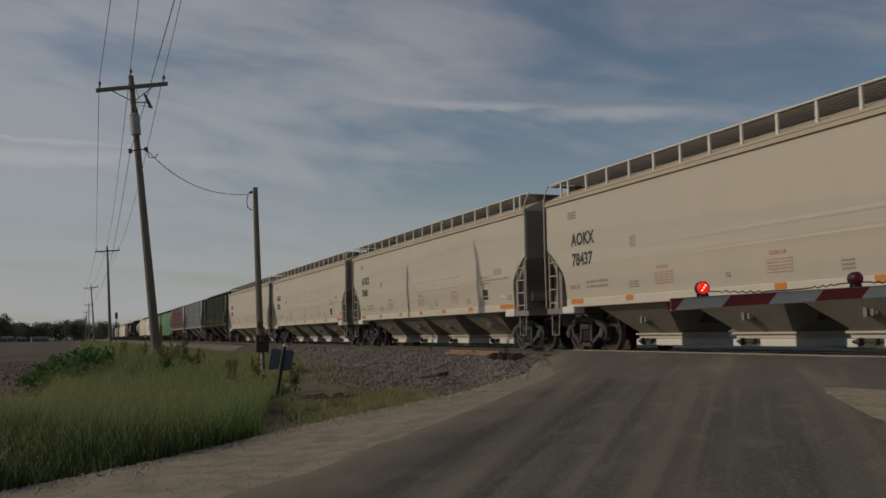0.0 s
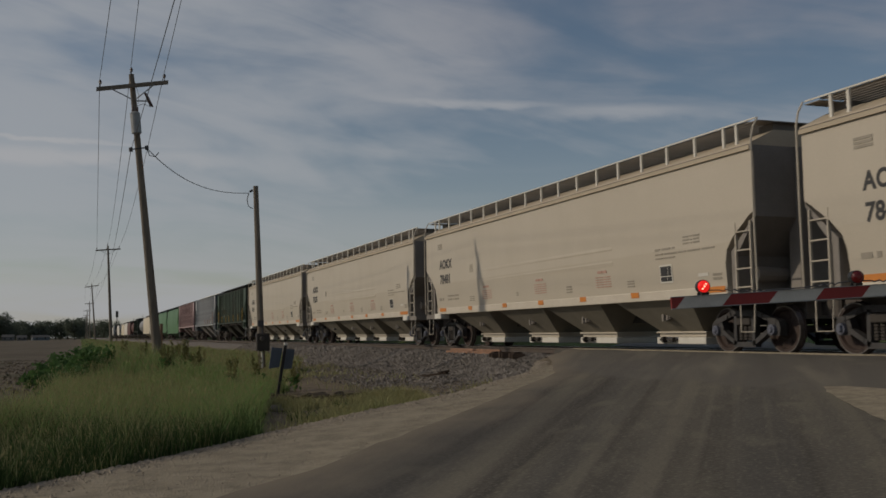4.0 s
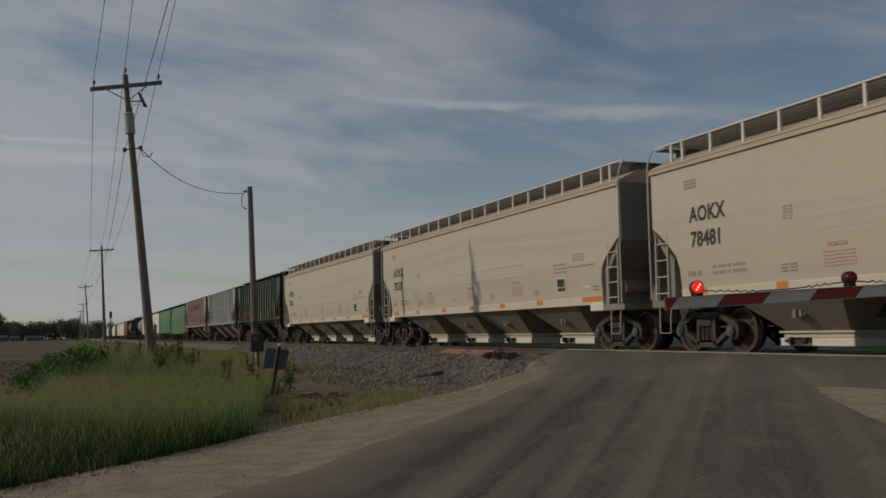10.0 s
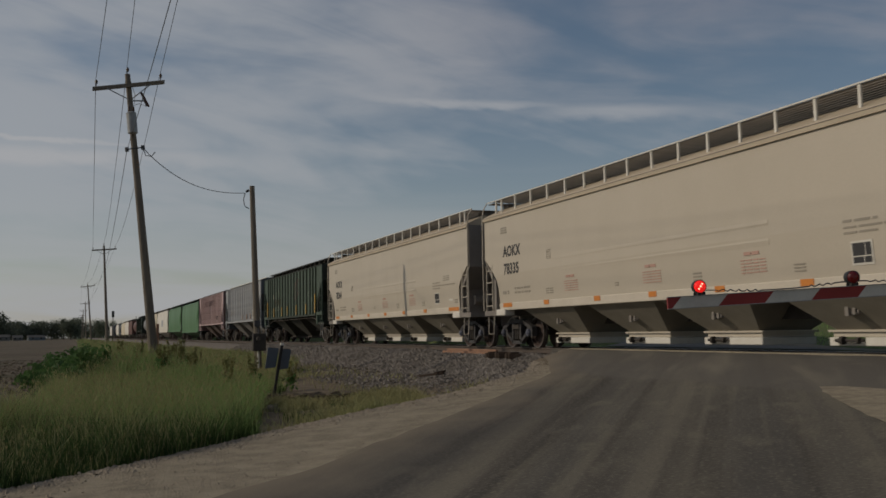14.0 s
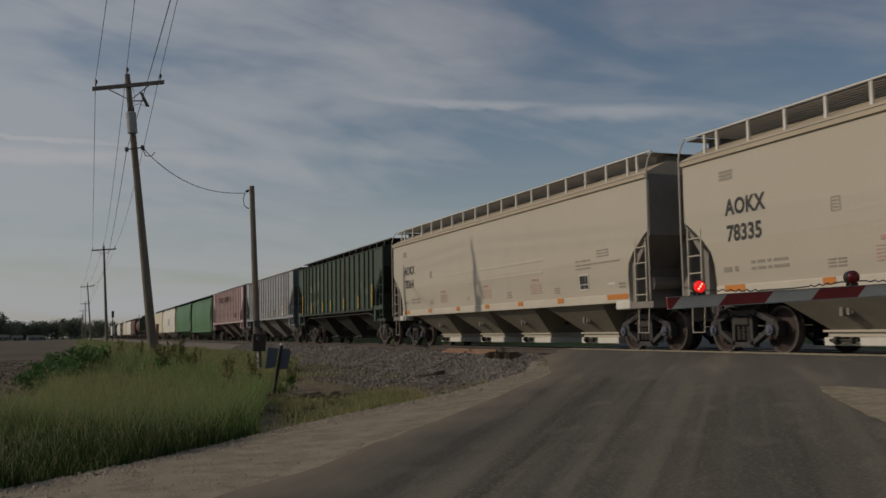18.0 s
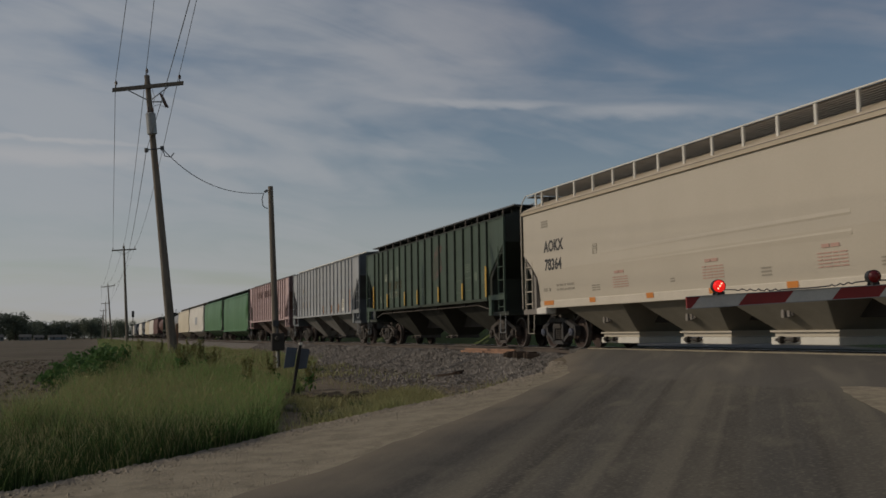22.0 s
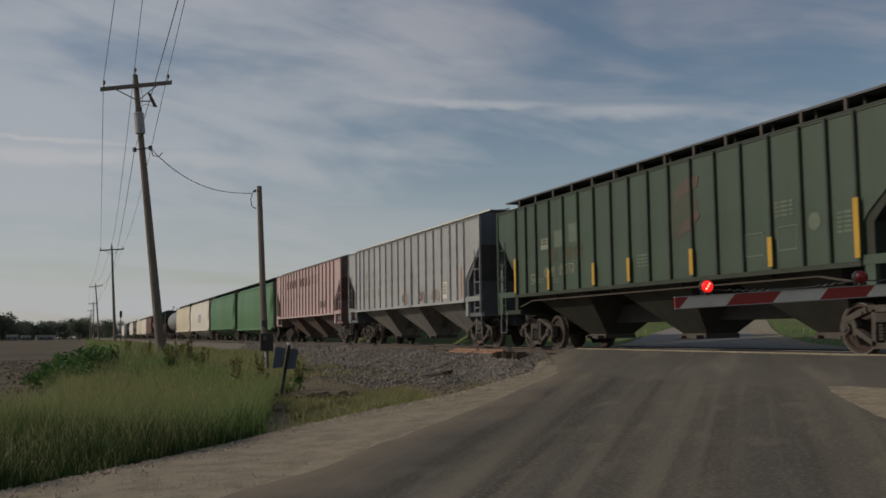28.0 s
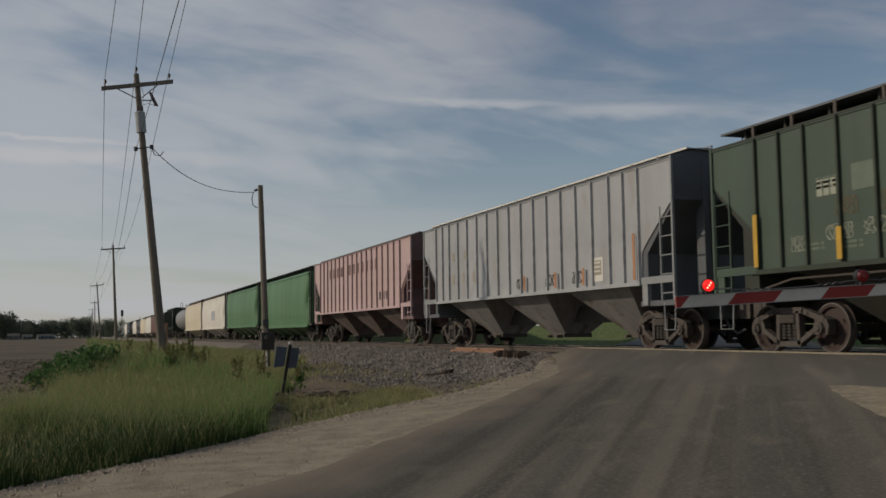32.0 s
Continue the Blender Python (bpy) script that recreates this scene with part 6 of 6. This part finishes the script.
# ---- plants and distance ----
def blades(name, spots, material, label, tall, wide, seed, lean=0.35, kind="stuff", category="grass", head=0.0):
    """Bent grass blades, three faces each, on the given roots."""
    rng = np.random.default_rng(seed)
    n = len(spots)
    P = np.array(spots)
    a = rng.random(n) * 2 * np.pi
    h = tall * (0.55 + 0.75 * rng.random(n)) * P[:, 3]
    w = wide * (0.6 + 0.8 * rng.random(n)) * P[:, 4]
    b = rng.random(n) * 2 * np.pi
    ln = lean * (0.3 + rng.random(n)) * h
    ux, uy = np.cos(a) * w / 2, np.sin(a) * w / 2
    dx, dy = np.cos(b) * ln, np.sin(b) * ln
    V = np.zeros((n, 5, 3))
    base = P[:, :3]
    for k, (s, t, hh, m) in enumerate(((-1, 0, 0, 0), (1, 0, 0, 0), (-0.8, 0, 0.55, 0.3), (0.8, 0, 0.55, 0.3), (0, 0, 1.0, 1.0))):
        V[:, k, 0] = base[:, 0] + s * ux + m * dx
        V[:, k, 1] = base[:, 1] + s * uy + m * dy
        V[:, k, 2] = base[:, 2] + hh * h - (0.03 if k < 2 else 0)
    o = 5 * np.arange(n)[:, None]
    F = np.concatenate([o + np.array(f) for f in ((0, 1, 3), (0, 3, 2), (2, 3, 4))])
    V = V.reshape(-1, 3)
    if head:
        # a small seed head on every fourth blade
        pick = np.arange(0, n, 4)
        tip, k = V[5 * pick + 4], len(pick)
        c = rng.random(k) * 2 * np.pi
        hw = head * (0.6 + 0.8 * rng.random(k)) * np.minimum(P[pick, 4], 2.5)
        Q = np.zeros((k, 4, 3))
        for m, (s, z) in enumerate(((0, -3.2), (1, 0), (0, 3.2), (-1, 0))):
            Q[:, m] = tip + np.stack([s * hw * np.cos(c) + 0.25 * z * hw * np.sin(c), s * hw * np.sin(c), z * hw], 1)
        raw("seed_heads", Q.reshape(-1, 3).tolist(), (4 * np.arange(k)[:, None] + np.arange(4)).tolist(), M["seed"], "tan seed heads over the " + name.replace("_", " "), category, kind)
    return raw(name, V.tolist(), F.tolist(), material, label, category, kind)


def grow_grass():
    rng = np.random.default_rng(11)
    green, deep, dry, short = [], [], [], []

    def add(x0, x1, y0, y1, count, k, wmul):
        xs, ys = rng.uniform(x0, x1, count), rng.uniform(y0, y1, count)
        for x, y in zip(xs, ys):
            fe, ex = field_edge(x), edge_x(y)
            if y < fe - 0.3 + 0.6 * rng.random() or y > (9.6 if x > -45 else 10.7):
                continue
            gap = ex - 0.15 - x
            if gap < 0.0 or (-25.4 < x < -22.0 and 4.2 < y < 5.9 and rng.random() < 0.85):
                continue
            cl = noise.noise((x * 0.5, y * 0.5, 2)) + 0.6 * noise.noise((x * 1.6, y * 1.6, 7)) + 0.35 * noise.noise((x * 4.5, y * 4.5, 4))
            bare = cover(x, y) == 2 and y > 2.3 or y > 2.6 and x > -16.6
            z = land(x, y) - 0.05
            rise = min(1.0, 0.5 + gap * 0.6) * (0.85 + 0.6 * cl)
            if bare:
                d, along = ditch(x, y)
                mound = smooth01((d - 0.5) / 0.8) * smooth01((7.9 - y) / 1.2) * smooth01((y - 3.5) / 0.8)
                clump = math.exp(-((x + 43) / 5) ** 2 - ((y - 9.4) / 0.9) ** 2) + math.exp(-((x + 34) / 4) ** 2 - ((y - 7.2) / 0.9) ** 2)
                if rng.random() < (0.10 + 0.5 * cl) * (0.12 + 0.9 * mound + clump) + 0.42 * mound * (cl > -0.1):
                    short.append((x, y, z, max(0.3, 0.75 + 0.5 * cl + 0.35 * mound), wmul))
                continue
            far_right = smooth01((y - 3.2) / 3.0)
            pale = 0.03 + 0.30 * smooth01((-11.5 - x) / 5) + 0.2 * max(0, cl) + (0.05 if x > -31 else 0.25) * far_right
            pale += (0.10 - 0.22 * smooth01((y - 0.6) / 2.0)) * smooth01((x + 33) / 4)
            r = rng.random()
            # Towards the road, more of the darker blades that carry painted self-shade.
            kind = dry if r < pale else (deep if r < pale + 0.8 * smooth01((x + 16) / 4) + 0.25 * (cl < -0.1) else green)
            kind.append((x, y, z, max(0.25, rise * (1 - (0.55 if x > -45 else 0.35) * far_right)), wmul))

    add(-16, -8.5, -3, 4.5, 120000, 1, 1.0)
    add(-27, -16, -2, 7, 110000, 1, 1.4)
    add(-48, -27, -1, 9.6, 52000, 1, 2.4)
    add(-100, -48, 0, 10.7, 36000, 1, 5.0)
    add(-260, -100, 0, 10.7, 20000, 1, 12.0)
    blades("tall_grass", green, M["grass"], "tall green roadside grass bending in tufts", 0.52, 0.0065, 1, 0.6, head=0.004)
    blades("deep_grass", deep, M["grass3"], "deep green grass close to the road, its self-shade in the colour", 0.50, 0.0075, 9, 0.45)
    blades("dry_grass", dry, M["grass2"], "straw-coloured seeding grass among the green", 0.58, 0.006, 2, 0.5, head=0.0055)
    blades("short_grass", short, M["grass2"], "short yellow-green grass on the dirt bank", 0.20, 0.010, 3, 0.8, head=0.004)
    # green tufts on the dirt bank
    tufts = []
    for cx_, cy_, n_, r_ in ((-18.95, 4.85, 170, 0.22), (-36.3, 7.8, 120, 0.5), (-17.6, 3.9, 160, 0.4)):
        for _ in range(n_):
            x, y = cx_ + r_ * rng.normal() * 0.6, cy_ + r_ * rng.normal() * 0.5
            tufts.append((x, y, land(x, y) - 0.05, 0.8, 1.2))
    blades("grass_tufts", tufts, M["grass3"], "small green grass tufts on the dirt bank", 0.30, 0.010, 12, 0.6)
    # meadow beyond the track
    far = []
    for _ in range(14000):
        y = 18 + 26 * rng.random() ** 1.4
        x = rng.uniform(-60, 6)
        if -27.3 - 1.3 * (y - 15) < x < -18.4 - 1.3 * (y - 15) + 5 * math.exp(-(y - 15) / 2.5):
            continue
        far.append((x, y, land(x, y) - 0.05, 1, 2.5))
    blades("meadow_grass", far, M["grass"], "green meadow grass beyond the track", 0.10, 0.010, 4)


def leaf_cloud(rng, n, centre, size, leaf, faces, verts, squash=1.0, hang=0.0):
    """n small leaf blades about a centre."""
    for _ in range(n):
        d = rng.normal(size=3)
        d /= np.linalg.norm(d) + 1e-6
        c = np.array(centre) + d * size * rng.random() ** 0.45 * np.array((1, 1, squash))
        u = rng.normal(size=3)
        u /= np.linalg.norm(u)
        v = np.cross(u, rng.normal(size=3))
        v /= np.linalg.norm(v) + 1e-6
        s = leaf * (0.6 + 0.8 * rng.random())
        o = len(verts)
        verts += [tuple(c - u * s), tuple(c + v * s * 0.5), tuple(c + u * s), tuple(c - v * s * 0.5)]
        faces.append((o, o + 1, o + 2, o + 3))


def grow_weeds():
    rng = np.random.default_rng(21)
    # broad-leaved weeds along the field's edge
    for i in range(26):
        x = -25 - 13 * rng.random()
        y = field_edge(x) + rng.uniform(-0.9, 0.7)
        if i < 10:
            x = -28 - 6 * rng.random()
            y = field_edge(x) + rng.uniform(-0.5, 0.8)
        hgt = rng.uniform(0.5, 0.95) * (1.15 if i < 10 else 0.75)
        w = thing("broadleaf_weed", "bushy dark green broad-leaved weed at the field edge", "weed", (x, y, land(x, y) - 0.05), "field edge weeds")
        vs, fs = [], []
        for k in range(7):
            a = 2 * math.pi * k / 7 + rng.random()
            leaf_cloud(rng, 26, (0.28 * math.cos(a), 0.28 * math.sin(a), hgt * (0.45 + 0.45 * rng.random())), 0.22, 0.075, fs, vs, 0.9)
        raw("leaves", vs, fs, M["weed"], parent=w)
        bm = B()
        for k in range(5):
            a = 2 * math.pi * k / 5
            rod(bm, (0, 0, -0.05), (0.25 * math.cos(a), 0.25 * math.sin(a), hgt * 0.8), 0.010, 0.005, 5)
        part("stems", bm, M["weed"], w)
    # dock stalks with brown seed heads near the leaning pole
    for i in range(16):
        x = -24 - 12 * rng.random()
        y = 1.4 + 4.2 * rng.random() + 0.05 * (x + 24)
        hgt = rng.uniform(0.65, 1.0)
        w = thing("dock_stalk", "brown-green dock plant with seed spikes in the grass", "weed", (x, y, land(x, y) - 0.05), "dock stalks")
        bm = B()
        vs, fs = [], []
        for k in range(5):
            a = 2 * math.pi * rng.random()
            tip = (0.15 * math.cos(a), 0.15 * math.sin(a), hgt * (0.7 + 0.35 * rng.random()))
            rod(bm, (0, 0, -0.05), tip, 0.010, 0.005, 5)
            for j in range(8):
                f = 0.4 + 0.6 * j / 7
                leaf_cloud(rng, 12, (tip[0] * f, tip[1] * f, tip[2] * f), 0.075 - 0.005 * j, 0.030, fs, vs, 1.6)
        part("stalks", bm, M["dock"], w)
        raw("seed_head", vs, fs, M["dock"], parent=w, kind="stuff")
        vs, fs = [], []
        leaf_cloud(rng, 34, (0, 0, hgt * 0.3), 0.24, 0.085, fs, vs, 1.0)
        raw("leaves", vs, fs, M["weed"], parent=w)
    # soil clods
    vs, fs = [], []
    for _ in range(7000):
        x = -11 - 60 * rng.random() ** 1.5
        y = field_edge(x) - 0.2 - 16 * rng.random() ** 1.3
        s = 0.03 + 0.06 * rng.random() ** 2
        c = np.array((x, y, land(x, y) - 0.04))
        base = np.array(((1, 0, 0), (-1, 0, 0), (0, 1, 0), (0, -1, 0), (0, 0, 0.8))) + 0.3 * rng.normal(size=(5, 3))
        o = len(vs)
        vs += [tuple(v) for v in c + s * base]
        fs += [(o, o + 2, o + 4), (o + 2, o + 1, o + 4), (o + 1, o + 3, o + 4), (o + 3, o, o + 4)]
    raw("soil_clods", vs, fs, M["soil"], "clods of brown soil on the tilled field", "soil", "stuff")
    # loose gravel along the shoulder's edge
    vs, fs = [], []
    for _ in range(9000):
        y = -1.5 + 11 * rng.random()
        x = edge_x(y) + abs(rng.normal()) * 0.35 - 0.2
        s = 0.008 + 0.024 * rng.random() ** 3
        c = np.array((x, y, land(x, y) + 0.011))
        base = np.array(((1, 0, 0), (-1, 0, 0), (0, 1, 0), (0, -1, 0), (0, 0, 0.45))) + 0.22 * rng.normal(size=(5, 3))
        o = len(vs)
        vs += [tuple(v) for v in c + s * base]
        fs += [(o, o + 2, o + 4), (o + 2, o + 1, o + 4), (o + 1, o + 3, o + 4), (o + 3, o, o + 4)]
    for _ in range(11000):
        y = -2.0 + 11.5 * rng.random()
        e0, e1 = edge_x(y), tar_x(y) + 0.8
        x = e0 + (e1 - e0) * rng.random() ** 1.3
        s = 0.004 + 0.010 * rng.random() ** 3
        c = np.array((x, y, land(x, y) + 0.018))
        base = np.array(((1, 0, 0), (-1, 0, 0), (0, 1, 0), (0, -1, 0), (0, 0, 0.45))) + 0.22 * rng.normal(size=(5, 3))
        o = len(vs)
        vs += [tuple(v) for v in c + s * base]
        fs += [(o, o + 2, o + 4), (o + 2, o + 1, o + 4), (o + 1, o + 3, o + 4), (o + 3, o, o + 4)]
    raw("shoulder_gravel", vs, fs, M["gravel"], "loose gravel along the road's edge", "gravel", "stuff")


def tree(x, y, hgt, wide, seed, sparse=1.0):
    rng = np.random.default_rng(seed)
    t = thing("tree", "dark leafy tree in a distant windbreak" if sparse > 0.6 else "thin half-bare tree in a distant windbreak", "tree", (x, y, -0.9), "distant trees")
    bm = B()
    rod(bm, (0, 0, -0.5), (0, 0, hgt * 0.55), 0.5, 0.25, 7)
    for k in range(6):
        a = 2 * math.pi * k / 6 + rng.random()
        rod(bm, (0, 0, hgt * (0.25 + 0.05 * k)), (wide * 0.35 * math.cos(a), wide * 0.35 * math.sin(a), hgt * (0.55 + 0.07 * k)), 0.10, 0.04, 5)
    part("trunk", bm, M["bark"], t)
    vs, fs = [], []
    for k in range(26):
        a, r = 2 * math.pi * rng.random(), wide * 0.42 * rng.random() ** 0.5
        z = hgt * (0.16 + 0.72 * rng.random())
        leaf_cloud(rng, int(80 * sparse), (r * math.cos(a), r * math.sin(a), z), wide * (0.15 + 0.10 * rng.random()), 0.62, fs, vs, 0.85)
    raw("crown", vs, fs, M["leaf"], parent=t)
    return t


def far_point(px, dist):
    """A place on the horizon, px hundredths of a radian left (-) or right (+) of the track's own direction, seen from the eye."""
    a = px / 100
    return -dist * math.cos(a), dist * math.sin(a)


def build_distance():
    rng = np.random.default_rng(33)
    spec = [(-8.6, 330, 9.5, 9), (-8.0, 350, 8.0, 8), (-7.4, 345, 9.0, 8), (-6.9, 330, 9.8, 8), (-6.4, 335, 7.5, 8), (-5.9, 350, 6.0, 8), (-5.4, 360, 6.2, 8), (-4.8, 365, 6.0, 9), (-4.2, 370, 6.5, 8),
            (-3.7, 372, 5.8, 8), (-3.2, 380, 6.4, 8), (-2.6, 380, 6.0, 8), (-2.0, 385, 7.0, 8), (-1.5, 390, 6.4, 7), (-0.9, 380, 7.2, 7), (-0.3, 330, 7.4, 6.5), (0.1, 360, 7.8, 6), (0.6, 480, 6.0, 9), (1.2, 500, 6.0, 9),
            (1.8, 470, 7.5, 9), (2.3, 460, 8.5, 9), (2.8, 470, 8.0, 9), (-9.6, 330, 9, 10), (-10.6, 330, 8, 10), (-11.6, 340, 9, 10)]
    for i, (a, d, h, w) in enumerate(spec):
        x, y = far_point(a, d * 2.2)
        tree(x, y, h * 2.12, w * 2.5, 100 + i, 0.45 if i in (6, 11, 13) else 1.0)
    # low far woods to close the horizon
    vs, fs = [], []
    for _ in range(5200):
        a = -1.2 + 3.6 * rng.random()
        d = 1300 + 350 * rng.random()
        leaf_cloud(rng, 1, (-d * math.cos(a), d * math.sin(a), -0.5 + 11 * rng.random() ** 1.6), 3.5, 4.0, fs, vs)
    raw("far_woods", vs, fs, M["leaf"], "low dark woods along the horizon", "woods", "stuff")
    for k, (a, d, w, h, wall, label) in enumerate(((-6.05, 330, 6, 1.9, "house_white", "small white farm shed with a grey roof"), (-4.9, 335, 5, 1.5, "house_white", "low white shed before the windbreak"), (-3.3, 340, 9, 1.5, "house_blue", "long blue-grey metal shed"), (-8.3, 330, 4, 2.0, "house_white", "white farmhouse among the trees"))):
        x, y = far_point(a, d * 2)
        w, h = w * 1.1, h * 1.2
        s = thing("farm_shed", label, "shed", (x, y, -0.95), "farm buildings")
        s.rotation_euler.z = 0.1 * k
        bm = B()
        box(bm, -3, 3, -w / 2, w / 2, 0, h)
        part("wall", bm, M[wall], s)
        bm = B()
        hull(bm, [(-3.3, -w / 2 - 0.3, h), (3.3, -w / 2 - 0.3, h), (0, -w / 2 - 0.3, h + 1.5)], [(-3.3, w / 2 + 0.3, h), (3.3, w / 2 + 0.3, h), (0, w / 2 + 0.3, h + 1.5)])
        part("roof", bm, M["house_roof"], s)
        for j in range(2):
            bm = B()
            box(bm, 3.0, 3.06, -w / 4 + j * w / 2 - 0.5, -w / 4 + j * w / 2 + 0.5, 0.8, 1.8)
            part("window", bm, M["glass"], s)
    m = thing("signal_mast", "thin dark railway signal mast far down the line", "signal mast", (-300, 10.4, -0.9))
    bm = B()
    rod(bm, (0, 0, 0), (0, 0, 8.6), 0.12, 0.10, 8)
    part("mast", bm, M["under"], m)
    bm = B()
    box(bm, -0.2, 0.2, -0.35, 0.35, 7.0, 8.8)
    part("signal_head", bm, M["lamp_case"], m)
    post = thing("yellow_marker_post", "tan wooden marker post beside the track", "post", (-95, 7.2, -0.95))
    bm = B()
    box(bm, -0.12, 0.12, -0.12, 0.12, -0.2, 2.6)
    bevel(bm, 0.02)
    part("post", bm, M["rusty"], post)


build_ground()
build_roads()
build_track()
build_utility_poles()
build_gate()
build_sign()
build_clutter()
build_train()
grow_grass()
grow_weeds()
build_distance()


def motions():
    for car in CARS:
        x = car.location.x
        walk(car, [(t, pose(x + s, TRACK_Y, 0)) for t, s in ROLLED])
    for w, dx in WHEELSETS:
        rows = []
        for i in range(161):
            t = 32.0 * i / 160
            s = lerp(t, [a for a, b in ROLLED], [b for a, b in ROLLED])
            rows.append((t, pose(dx, 0, 0.459) @ Matrix.Rotation(s / 0.459, 4, "Y")))
        walk(w, rows)


motions()
